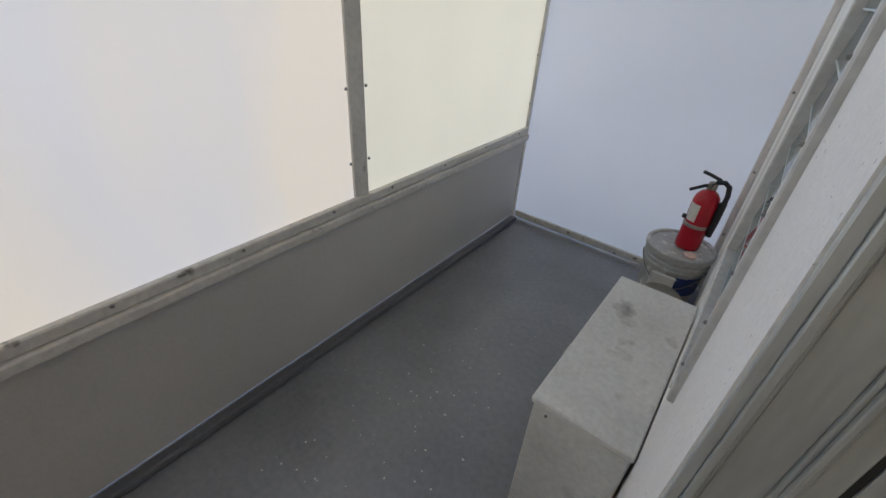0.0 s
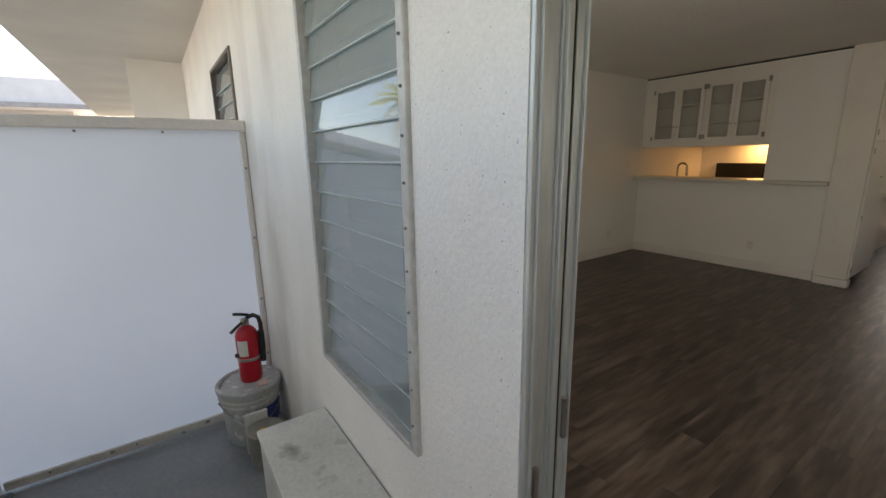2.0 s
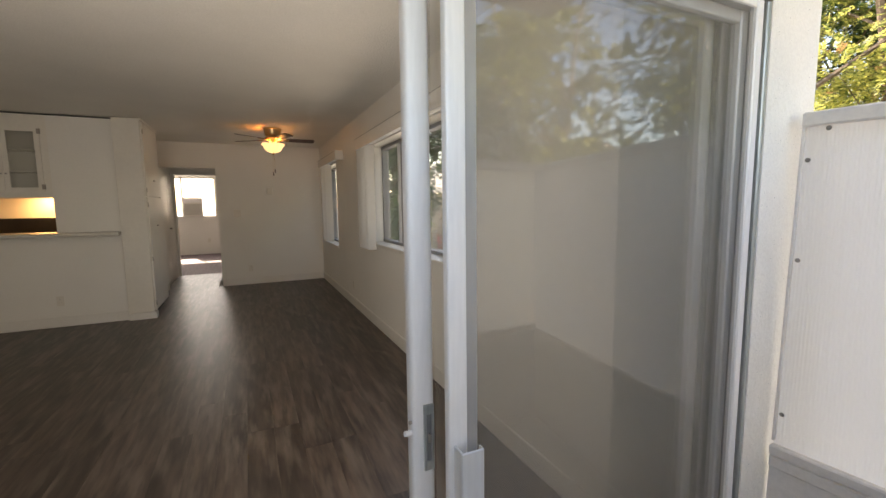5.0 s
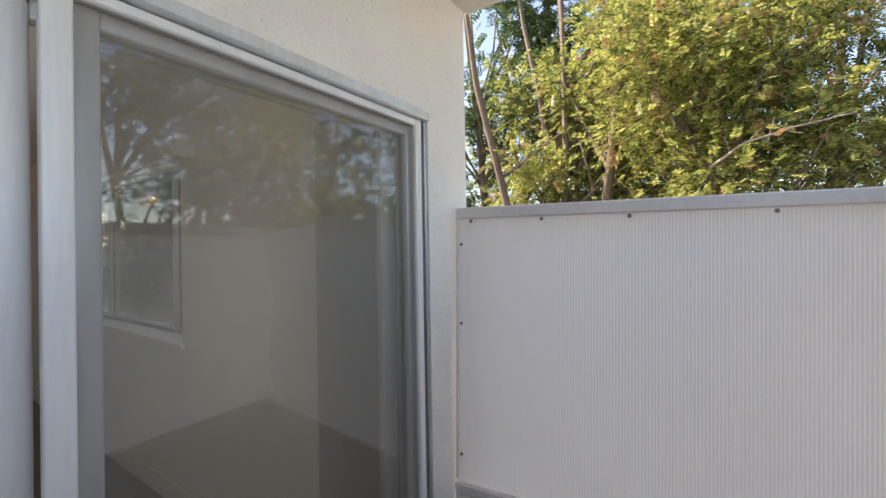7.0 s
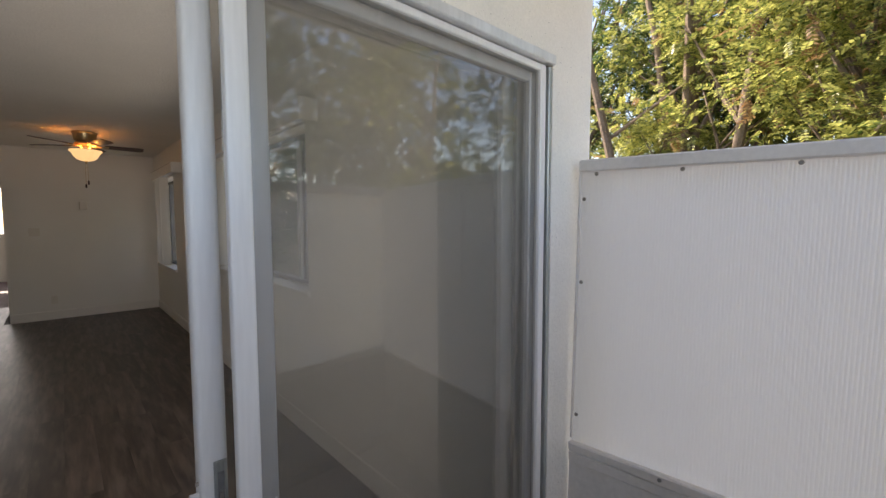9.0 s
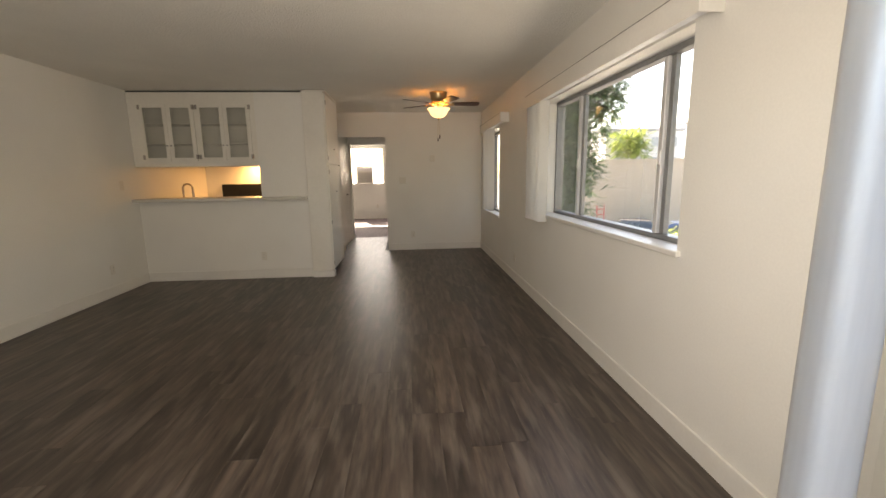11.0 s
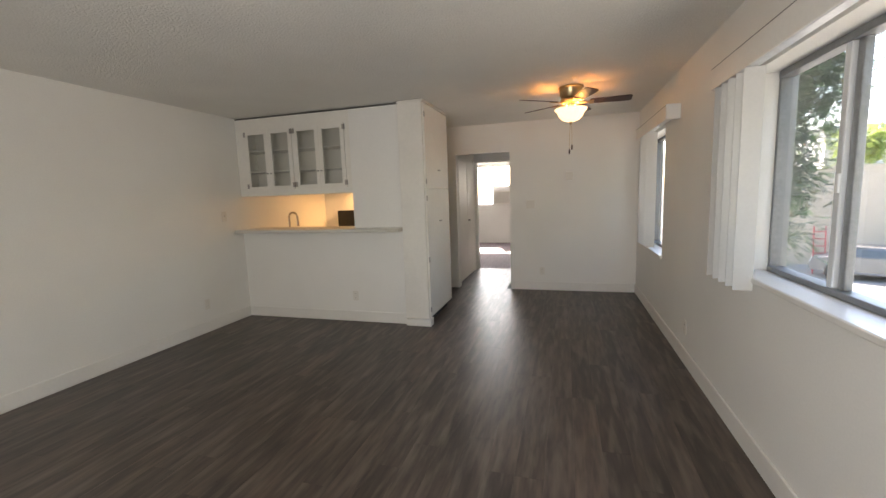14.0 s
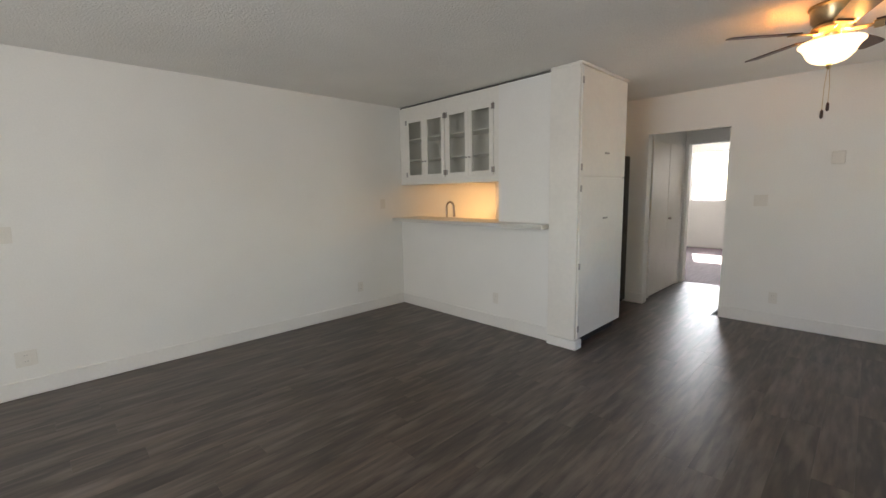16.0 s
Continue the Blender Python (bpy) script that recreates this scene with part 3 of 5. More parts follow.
# vertical blinds gathered beside the door inside
blind = thing("door_blind", (0.27, -1.45, 0), "white vertical blind gathered at the patio door", "vertical blind")
part("headrail", box(0.24, 0.29, -1.53, 0.20, 2.02, 2.07, bevel=0.004), TRIM, blind)
for k in range(11):
    c = box(-0.0435, 0.0435, -0.0012, 0.0012, 0.03, 2.02)
    bmesh.ops.transform(c, matrix=Matrix.Translation((0.262 + 0.004 * (k % 2), -1.520 + 0.0185 * k, 0)) @ Matrix.Rotation(radians(30 + 6 * math.sin(k * 2.3)), 4, "Z"), verts=c.verts)
    part("vane", c, DOOR_VANE, blind)

# ---- louvre windows ----
def louvre(name, y0, y1, z0, z1, pitch, label, tilt=6.5, metal=None):
    metal = metal or LOUVRE_ALU
    w = thing(name, (OUT, (y0 + y1) / 2, z0), label, "louvre window")
    f = 0.03
    part("frame", box(OUT - 0.012, OUT + 0.085, y0, y0 + f, z0, z1, bevel=0.003), metal, w)
    part("frame", box(OUT - 0.012, OUT + 0.085, y1 - f * 0.7, y1, z0, z1, bevel=0.003), metal, w)
    part("sill", box(OUT - 0.014, OUT + 0.085, y0 + f, y1 - f * 0.7, z0, z0 + 0.018, bevel=0.003), metal, w)
    part("head", box(OUT - 0.012, OUT + 0.085, y0 + f, y1 - f * 0.7, z1 - 0.02, z1, bevel=0.003), metal, w)
    z = z0 + 0.03
    a = radians(tilt)
    while z + 0.10 < z1:
        b = box(-0.003, 0.003, y0 + f + 0.004, y1 - f * 0.7 - 0.004, -0.002, 0.121)
        bmesh.ops.transform(b, matrix=Matrix.Translation((OUT + 0.012, 0, z)) @ Matrix.Rotation(a, 4, "Y"), verts=b.verts)
        s = part("glass_slat", b, LOUVRE_GLASS, w)
        s.visible_shadow = False
        e = box(-0.0036, 0.0036, y0 + f + 0.004, y1 - f * 0.7 - 0.004, -0.0055, -0.002)
        bmesh.ops.transform(e, matrix=Matrix.Translation((OUT + 0.012, 0, z)) @ Matrix.Rotation(a, 4, "Y"), verts=e.verts)
        part("edge", e, SLAT_EDGE, s, "pale green ground glass edge")
        c = box(-0.006, 0.006, y0 + f - 0.006, y0 + f + 0.010, -0.004, 0.09, bevel=0.002)
        bmesh.ops.transform(c, matrix=Matrix.Translation((OUT + 0.012, 0, z)) @ Matrix.Rotation(a, 4, "Y"), verts=c.verts)
        part("clip", c, ALU, s)
        bolt(w, OUT - 0.012, y0 + f * 0.5, z + 0.05, (-1, 0, 0), 0.0036)
        z += pitch
    part("shade", box(OUT + 0.122, OUT + 0.126, y0 + 0.002, y1 - 0.002, z0 + 0.002, z1 - 0.002), SHADE, w, "drawn grey shade behind the glass")
    return w


louvre("louvre_window", 0.55, 1.21, 0.745, 2.05, 0.0945, "tall louvre window with glass slats half open")
louvre("louvre_window", 2.38, 3.15, 0.9, 2.03, 0.0945, "neighbouring louvre window in a dark metal frame", metal=BRONZE)

# ---- balcony screens ----
front = thing("front_screen", (-1.13, 0.23, 0), "balcony front of grey board and translucent sheets", "balcony screen")
PX = -1.125
stops = [2.243, 0.897, -0.443, -1.908]
SKEW = 0.085
for i, (n1, n0) in enumerate(zip(stops, stops[1:])):
    part("translucent_sheet", face((PX - SKEW * (i == 2) * 1.5, n0 + 0.012, 0.60), (PX, n1 - 0.012, 0.60), (PX, n1 - 0.012, 1.60), (PX - SKEW * (i == 2) * 1.5, n0 + 0.012, 1.60)), SHEET_CREAM if i == 0 else SHEET_WHITE, front, "cream translucent sheet" if i == 0 else "white translucent sheet")
    for z in (0.76, 1.02, 1.30) if i < 2 else ():
        for y in (n1 - 0.044, n0 + 0.044):
            bolt(front, PX + 0.008, y, z, (1, 0, 0), 0.006)
    for k in range(4 if i < 2 else 0):
        y = n0 + 0.15 + k * (n1 - n0 - 0.3) / 3
        bolt(front, PX + 0.026, y, 0.612, (1, 0, 0), 0.006)
for y in stops[1:3]:
    part("mullion", box(PX, PX + 0.012, y - 0.034, y + 0.034, 0.622, 1.57, bevel=0.002), RAIL, front)
part("post", box(PX - 0.03, PX + 0.012, 2.215, 2.240, 0.0, 1.575, bevel=0.003), RAIL, front)


def front_run(x0, x1, y1, z0, z1, bevel=0.0, segments=1):
    """A long piece of the front: straight, with the last bay splayed outwards."""
    b = box(x0, x1, -0.443, y1, z0, z1, bevel=bevel, segments=segments)
    c = box(x0, x1, -1.903, -0.4435, z0, z1, bevel=bevel, segments=segments)
    for v in c.verts:
        v.co.x += SKEW * (v.co.y + 0.443)
    me = bpy.data.meshes.new("t")
    c.to_mesh(me)
    c.free()
    b.from_mesh(me)
    bpy.data.meshes.remove(me)
    return b


part("rail", front_run(PX, PX + 0.024, 2.213, 0.585, 0.622, 0.004), RAIL, front, "chipped grey painted rail")
part("rail", front_run(PX, PX + 0.036, 2.213, 0.548, 0.583, 0.006, 2), RAIL, front, "chipped grey painted rail")
part("board", front_run(PX - 0.012, PX + 0.006, 2.213, 0.03, 0.566), BOARD, front, "flat grey lower board")
part("cap", front_run(PX - 0.045, PX + 0.045, 2.20, 1.575, 1.625, 0.005), CAP, front)
part("cove", front_run(PX + 0.007, PX + 0.058, 2.20, 0.0, 0.032, 0.012, 2), PLINTH, front, "dark cove strip along the deck")

north = thing("end_screen", (-0.53, 2.245, 0), "white translucent end screen in a grey metal frame", "balcony screen", "end screens")
part("translucent_sheet", face((PX - 0.03, 2.245, 0.02), (0.035, 2.245, 0.02), (0.035, 2.245, 1.60), (PX - 0.03, 2.245, 1.60)), SHEET_COOL, north)
part("bottom_rail", box(PX + 0.02, OUT - 0.002, 2.232, 2.256, 0.012, 0.056, bevel=0.004), RAIL, north)
part("stile", box(0.030, OUT - 0.002, 2.226, 2.256, 0.057, 1.585, bevel=0.004), CAP, north)
part("cap", box(PX - 0.045, OUT - 0.002, 2.205, 2.285, 1.590, 1.640, bevel=0.005), CAP, north)
for z in (0.35, 0.68, 1.03, 1.40):
    bolt(north, 0.043, 2.226, z, (0, -1, 0), 0.006)
for x in (-0.95, -0.62, -0.30):
    bolt(north, x, 2.232, 0.04, (0, -1, 0), 0.005)
    bolt(north, x, 2.244, 1.578, (0, -1, 0), 0.006)

south = thing("end_screen", (OUT, -1.749, 0), "ribbed translucent end screen with a beige cap", "balcony screen", "end screens")
part("translucent_sheet", face((PX - 0.13, -1.749, 0.59), (OUT - 0.006, -1.749, 0.59), (OUT - 0.006, -1.749, 1.605), (PX - 0.13, -1.749, 1.605)), SHEET_RIB, south, "finely ribbed translucent sheet")
part("stile", box(OUT - 0.010, OUT - 0.002, -1.752, -1.739, 0.62, 1.60, bevel=0.002), CAP, south)
part("cap", box(PX - 0.16, OUT - 0.002, -1.788, -1.733, 1.590, 1.632, bevel=0.005), CAP, south)
rl = bmesh.new()
box(PX - 0.12, OUT - 0.002, -1.749, -1.723, 0.578, 0.612, bevel=0.005, bm=rl)
box(PX - 0.12, OUT - 0.002, -1.749, -1.731, 0.535, 0.574, bevel=0.004, bm=rl)
part("rail", rl, CAP, south)
part("board", box(PX - 0.13, OUT - 0.002, -1.758, -1.743, 0.0, 0.54), CAP, south, "flat beige lower board")
for z in (0.711, 1.201, 1.496):
    bolt(south, 0.040, -1.748, z, (0, 1, 0))
for x in (0.0, -0.262, -0.536, -0.90):
    bolt(south, x, -1.748, 1.582, (0, 1, 0))
for x in (-0.25, -0.62):
    bolt(south, x, -1.723, 0.596, (0, 1, 0))
south.rotation_euler = (0, radians(-1.0), radians(7.1))

# ---- things on the balcony ----
chest = thing("storage_box", (-0.07, 0.93, 0), "weathered grey painted utility box against the stucco wall", "storage box")
part("body", box(-0.188, 0.052, 0.607, 1.259, 0.0, 0.478, bevel=0.004), CHEST, chest)
part("lid", box(-0.194, 0.056, 0.600, 1.266, 0.480, 0.502, bevel=0.004), CHEST, chest, "stained lid with dirt marks")
part("hinge", box(-0.2, -0.193, 0.80, 0.85, 0.44, 0.486, bevel=0.001), KNOB, chest)
bolt(chest, -0.15, 0.607, 0.455, (0, -1, 0), 0.004)

bx, by = -0.10, 2.035
bucket = thing("bucket", (bx, by, 0), "grey plastic bucket with lid, ribs and paint drips", "bucket")
part("body", lathe([(0.120, 0), (0.128, 0.02), (0.138, 0.20), (0.140, 0.218), (0.148, 0.222), (0.148, 0.232), (0.141, 0.236), (0.142, 0.246), (0.151, 0.250), (0.151, 0.260), (0.143, 0.264), (0.144, 0.274), (0.152, 0.278), (0.150, 0.288)], (bx, by, 0), 32), BUCKET, bucket, smooth=True)
part("lid", lathe([(0.150, 0.288), (0.157, 0.290), (0.158, 0.312), (0.152, 0.318), (0.140, 0.316), (0.136, 0.306), (0.02, 0.305)], (bx, by, 0), 32), BUCKET, bucket, "scuffed grey lid", smooth=True)
lb = bmesh.new()
for k in range(8):
    a0, a1 = [radians(-95 + 11 * (k + j)) for j in (0, 1)]
    lb.faces.new([lb.verts.new((bx + r * math.cos(a), by + r * math.sin(a), z)) for a, r, z in ((a0, 0.1375, 0.10), (a1, 0.1375, 0.10), (a1, 0.1405, 0.205), (a0, 0.1405, 0.205))])
part("label", lb, BUCKET_LABEL, bucket, "dark blue and white printed label")
part("bail", tube([(bx + 0.153 * math.cos(radians(a)), by + 0.153 * math.sin(radians(a)), 0.24 - 0.10 * math.sin(radians(a + 175)) ** 2) for a in range(-175, -4, 15)], 0.0025, 6), STEEL, bucket)
single("putty_blob", lathe([(0.026, 0), (0.030, 0.004), (0.028, 0.012), (0.018, 0.014)], (-0.045, 1.958, 0.3062), 14), PINK, (-0.045, 1.958, 0.3062), "dried pink putty lump on the bucket lid", "putty", smooth=True)
single("paint_flake", box(-0.112, -0.098, 1.93, 1.944, 0.3062, 0.3085, bevel=0.0008), DEBRIS, (-0.105, 1.937, 0.3062), "white paint flake on the bucket lid", "flake")

ex, ey, ez = -0.080, 2.058, 0.306
ext = thing("fire_extinguisher", (ex, ey, ez), "red fire extinguisher with black hose standing on a bucket", "fire extinguisher")
part("cylinder", lathe([(0.050, 0), (0.054, 0.006), (0.055, 0.03), (0.055, 0.245), (0.050, 0.268), (0.036, 0.288), (0.020, 0.298), (0.018, 0.306)], (ex, ey, ez), 28), RED, ext, smooth=True)
part("valve", lathe([(0.018, 0.304), (0.020, 0.310), (0.020, 0.335), (0.012, 0.340)], (ex, ey, ez), 14), NICKEL, ext, smooth=True)
part("carry_handle", tube([(ex + 0.01, ey, ez + 0.330), (ex - 0.03, ey - 0.03, ez + 0.322), (ex - 0.078, ey - 0.06, ez + 0.298)], 0.0075, 8), RUBBER, ext)
part("lever", tube([(ex + 0.02, ey + 0.005, ez + 0.352), (ex - 0.02, ey - 0.02, ez + 0.372), (ex - 0.052, ey - 0.04, ez + 0.385)], 0.0075, 8), RUBBER, ext)
part("gauge", tube([(ex - 0.006, ey - 0.018, ez + 0.322), (ex - 0.010, ey - 0.030, ez + 0.322)], 0.014, 12), NICKEL, ext)
hs = [(ex + 0.01, ey, ez + 0.340), (ex + 0.040, ey - 0.012, ez + 0.352), (ex + 0.062, ey - 0.016, ez + 0.338), (ex + 0.070, ey - 0.016, ez + 0.300), (ex + 0.070, ey - 0.016, ez + 0.22), (ex + 0.068, ey - 0.016, ez + 0.15), (ex + 0.066, ey - 0.016, ez + 0.10)]
part("hose", tube(hs, 0.011, 10), RUBBER, ext)
part("nozzle", tube([(ex + 0.066, ey - 0.016, ez + 0.26), (ex + 0.068, ey - 0.016, ez + 0.17), (ex + 0.066, ey - 0.016, ez + 0.09)], 0.017, 12, taper=0.013), RUBBER, ext, smooth=True)
part("band", lathe([(0.0560, 0.118), (0.0575, 0.120), (0.0575, 0.134), (0.0560, 0.136)], (ex, ey, ez), 28), KNOB, ext, smooth=True)
part("clip", box(ex - 0.068, ex - 0.048, ey - 0.030, ey - 0.015, ez + 0.146, ez + 0.166, bevel=0.003), RUBBER, ext)
tg = bmesh.new()
for k in range(4):
    a0, a1 = [radians(205 + 14 * (k + j)) for j in (0, 1)]
    tg.faces.new([tg.verts.new((ex + 0.0556 * math.cos(a), ey + 0.0556 * math.sin(a), ez + z)) for a, z in ((a0, 0.15), (a1, 0.15), (a1, 0.235), (a0, 0.235))])
part("label", tg, TAG, ext, "pale instruction label")

can = thing("paint_can", (-0.085, 1.775, 0), "small dull paint tin with a yellow drip on its lid", "paint can")
part("body", lathe([(0.082, 0), (0.084, 0.003), (0.083, 0.010), (0.083, 0.160), (0.086, 0.164), (0.086, 0.172), (0.078, 0.173)], (-0.085, 1.775, 0), 28), CAN, can, smooth=True)
part("lid", lathe([(0.074, 0.1732), (0.073, 0.1760), (0.064, 0.1760), (0.062, 0.1745), (0.02, 0.1745)], (-0.085, 1.775, 0), 28), CAN, can, smooth=True)
part("drip", lathe([(0.012, 0), (0.013, 0.002), (0.006, 0.004)], (-0.103, 1.765, 0.1746), 12), YELLOW, can, "yellow paint drip", smooth=True)
carton = thing("paint_carton", (-0.05, 1.865, 0), "white carton behind the paint tin", "carton")
part("body", box(-0.165, -0.055, 1.862, 1.882, 0.0, 0.215, bevel=0.003), CAN_LABEL, carton)

# flecks of paint on the deck
rng = random.Random(5)
b = bmesh.new()
for k in range(90):
    cx, cy = rng.gauss(-0.62, 0.16), rng.gauss(0.55, 0.28)
    if not (-1.03 < cx < -0.22 and -1.2 < cy < 1.9):
        continue
    r = rng.uniform(0.0015, 0.0055)
    vs = [b.verts.new((cx + r * rng.uniform(0.5, 1.2) * math.cos(a), cy + r * rng.uniform(0.5, 1.2) * math.sin(a), 0.0006 + 0.001 * rng.random())) for a in (0, 1.3, 2.5, 3.8, 5.0)]
    b.faces.new(vs)
tagged(new("paint_flecks", finish("paint_flecks", b, DEBRIS)), "scattered white paint flecks on the deck", "debris", kind="stuff")

# ---- living room windows ----
def room_window(name, x0, x1, z0, z1, bars, label, y=-1.70):
    """Aluminium sliding window set back in the south wall; bars: places of the meeting stiles."""
    w = thing(name, ((x0 + x1) / 2, y, z0), label, "window")
    part("frame", box(x0, x0 + 0.03, y - 0.04, y + 0.03, z0, z1, bevel=0.003), WINDOW_ALU, w)
    part("frame", box(x1 - 0.022, x1, y - 0.064, y + 0.016, z0, z1, bevel=0.003), WINDOW_ALU, w)
    part("frame", box(x0 + 0.03, x1 - 0.03, y - 0.04, y + 0.03, z1 - 0.035, z1, bevel=0.003), WINDOW_ALU, w)
    part("frame", box(x0 + 0.03, x1 - 0.03, y - 0.04, y + 0.03, z0, z0 + 0.03, bevel=0.003), WINDOW_ALU, w)
    for bx0, wide in bars:
        part("stile", box(bx0 - wide / 2, bx0 - 0.002, y - 0.026, y + 0.006, z0 + 0.03, z1 - 0.035, bevel=0.003), WINDOW_ALU, w)
        s = part("stile", box(bx0 + 0.002, bx0 + wide / 2, y - 0.008, y + 0.024, z0 + 0.03, z1 - 0.035, bevel=0.003), ALU, w)
        part("latch", box(bx0 - 0.004, bx0 + 0.022, y + 0.024, y + 0.036, (z0 + z1) / 2 - 0.10, (z0 + z1) / 2 - 0.02, bevel=0.003), STILE, s)
    edges = [x0 + 0.03] + [q[0] for q in bars] + [x1 - 0.022]
    for a, c in zip(edges, edges[1:]):
        bb = bmesh.new()
        bb.faces.new([bb.verts.new(p) for p in ((a, y - 0.01, z0 + 0.03), (c, y - 0.01, z0 + 0.03), (c, y - 0.01, z1 - 0.035), (a, y - 0.01, z1 - 0.035))])
        part("pane", bb, GLASS, w).visible_shadow = False
    a = bars[0][0]
    mesh = part("insect_screen", face((a, y - 0.035, z0 + 0.03), (x1 - 0.022, y - 0.035, z0 + 0.03), (x1 - 0.022, y - 0.035, z1 - 0.035), (a, y - 0.035, z1 - 0.035)), WINDOW_MESH, w, "fine grey insect screen")
    mesh.visible_shadow = False
    return w


tagged(room_window("window_1", 1.80, 4.0, 0.965, 2.03, [(3.39, 0.085), (2.20, 0.085)], "wide aluminium sliding window over a car park"), kind="structure")
tagged(room_window("window_2", 5.95, 7.12, 0.755, 2.03, [(6.53, 0.06)], "smaller aluminium window near the end wall"), kind="structure")
structure("window_sill_1", box(1.80 - 0.03, 4.0 + 0.0, -1.672, -1.520, 0.935, 0.966, bevel=0.005), TRIM, "white painted window sill", "sill")
structure("window_sill_2", box(5.93, 7.14, -1.672, -1.520, 0.722, 0.756, bevel=0.005), TRIM, "white painted window sill", "sill")


def vertical_blind(name, x0, x1, vx0, count, step, ztop, zbot, label):
    bl = thing(name, ((x0 + x1) / 2, -1.48, ztop), label, "vertical blind", "window blinds")
    zt = ztop + 0.085
    part("valance", box(x0, x1, -1.436, -1.428, ztop - 0.045, zt, bevel=0.002), TRIM, bl)
    part("return", box(x0, x0 + 0.008, -1.545, -1.437, ztop - 0.045, zt, bevel=0.002), TRIM, bl)
    part("return", box(x1 - 0.008, x1, -1.545, -1.437, ztop - 0.045, zt, bevel=0.002), TRIM, bl)
    # dark strip that paints the shadow line along the valance top
    part("shadow_line", box(x0 + 0.010, x1 - 0.010, -1.432, -1.4265, zt - 0.012, zt - 0.008), STEEL, bl, "thin dark strip for the shadow line of the valance")
    part("headrail", box(x0 + 0.012, x1 - 0.012, -1.51, -1.46, ztop - 0.03, ztop + 0.03, bevel=0.003), ALU, bl)
    for k in range(count):
        c = box(-0.0445, 0.0445, -0.0012, 0.0012, zbot, ztop - 0.035)
        bmesh.ops.transform(c, matrix=Matrix.Translation((vx0 + step * k, -1.485, 0)) @ Matrix.Rotation(radians(84 + 5 * math.sin(k * 2.1)), 4, "Z"), verts=c.verts)
        part("vane", c, VANE, bl)
    return bl


vertical_blind("window_blind", 1.62, 4.23, 3.765, 5, 0.105, 2.055, 0.895, "white vertical blind pushed to one end of the window")
vertical_blind("window_blind", 5.40, 6.95, 6.25, 6, 0.10, 2.075, 0.80, "white vertical blind beside the small window")

# ---- kitchen bar and cabinets ----
single("bar_counter", box(5.43, 5.90, 1.128, 3.284, 1.066, 1.106, bevel=0.008, segments=2), COUNTER, (5.66, 2.2, 1.066), "pale laminate breakfast bar counter", "counter")

glazed = thing("glazed_cabinet", (5.66, 2.5, 1.51), "white wall cabinet with four glass doors over the bar", "wall cabinet")
cx0, cx1, cy0, cy1, cz0, cz1 = 5.602, 5.92, 1.737, 3.284, 1.512, CE - 0.022
part("side_panel", box(cx0 + 0.02, cx1, cy0, cy0 + 0.02, cz0, cz1, bevel=0.002), CABINET, glazed)
part("side_panel", box(cx0 + 0.02, cx1, cy1 - 0.02, cy1, cz0, cz1, bevel=0.002), CABINET, glazed)
part("bottom", box(cx0 + 0.02, cx1, cy0 + 0.021, cy1 - 0.021, cz0, cz0 + 0.02, bevel=0.002), CABINET, glazed)
part("top", box(cx0 + 0.02, cx1, cy0 + 0.021, cy1 - 0.021, cz1 - 0.02, cz1, bevel=0.002), CABINET, glazed)
part("back_panel", box(cx1, cx1 + 0.012, cy0, cy1, cz0, cz1), CABINET, glazed)
for z in (1.80, 2.05):
    part("shelf", box(cx0 + 0.05, cx1 - 0.003, cy0 + 0.022, cy1 - 0.022, z, z + 0.018, bevel=0.002), CABINET, glazed)
ff = bmesh.new()
D0, D1, DZ0, DZ1 = 1.800, 3.150, 1.578, 2.290
box(cx0, cx0 + 0.02, cy0, D0, cz0, cz1, bm=ff)
box(cx0, cx0 + 0.02, D1, cy1, cz0, cz1, bm=ff)
box(cx0, cx0 + 0.02, D0, D1, cz0, DZ0 + 0.01, bm=ff)
box(cx0, cx0 + 0.02, D0, D1, DZ1 - 0.01, cz1, bm=ff)
mid = (D0 + D1) / 2
box(cx0, cx0 + 0.02, mid - 0.03, mid + 0.03, DZ0 + 0.01, DZ1 - 0.01, bm=ff)
part("face_frame", ff, CABINET, glazed)
dw = (D1 - D0 - 0.03) / 4
for k in range(4):
    a = D0 + k * dw + (0.03 if k > 1 else 0.0)
    c = a + dw - 0.003
    st = 0.047
    dr = part("door", boxes((cx0 - 0.019, cx0 - 0.001, a, a + st, DZ0, DZ1), (cx0 - 0.019, cx0 - 0.001, c - st, c, DZ0, DZ1),
              (cx0 - 0.019, cx0 - 0.001, a + st, c - st, DZ0, DZ0 + st), (cx0 - 0.019, cx0 - 0.001, a + st, c - st, DZ1 - st, DZ1)), CABINET, glazed)
    g = bmesh.new()
    g.faces.new([g.verts.new(p) for p in ((cx0 - 0.008, a + st, DZ0 + st), (cx0 - 0.008, c - st, DZ0 + st), (cx0 - 0.008, c - st, DZ1 - st), (cx0 - 0.008, a + st, DZ1 - st))])
    part("pane", g, CABINET_GLASS, dr).visible_shadow = False
    ky = c - 0.022 if k % 2 == 0 else a + 0.022
    hy = a + 0.004 if k % 2 == 0 else c - 0.004
    part("knob", tube([(cx0 - 0.019, ky, 1.775), (cx0 - 0.032, ky, 1.775), (cx0 - 0.038, ky, 1.775), (cx0 - 0.044, ky, 1.775)], 0.008, 12), KNOB, dr, "dull chrome knob")
    for z in (1.632, 2.250):
        part("hinge", box(cx0 - 0.024, cx0 - 0.001, hy - 0.014, hy + 0.014, z - 0.028, z + 0.028, bevel=0.002), KNOB, dr)

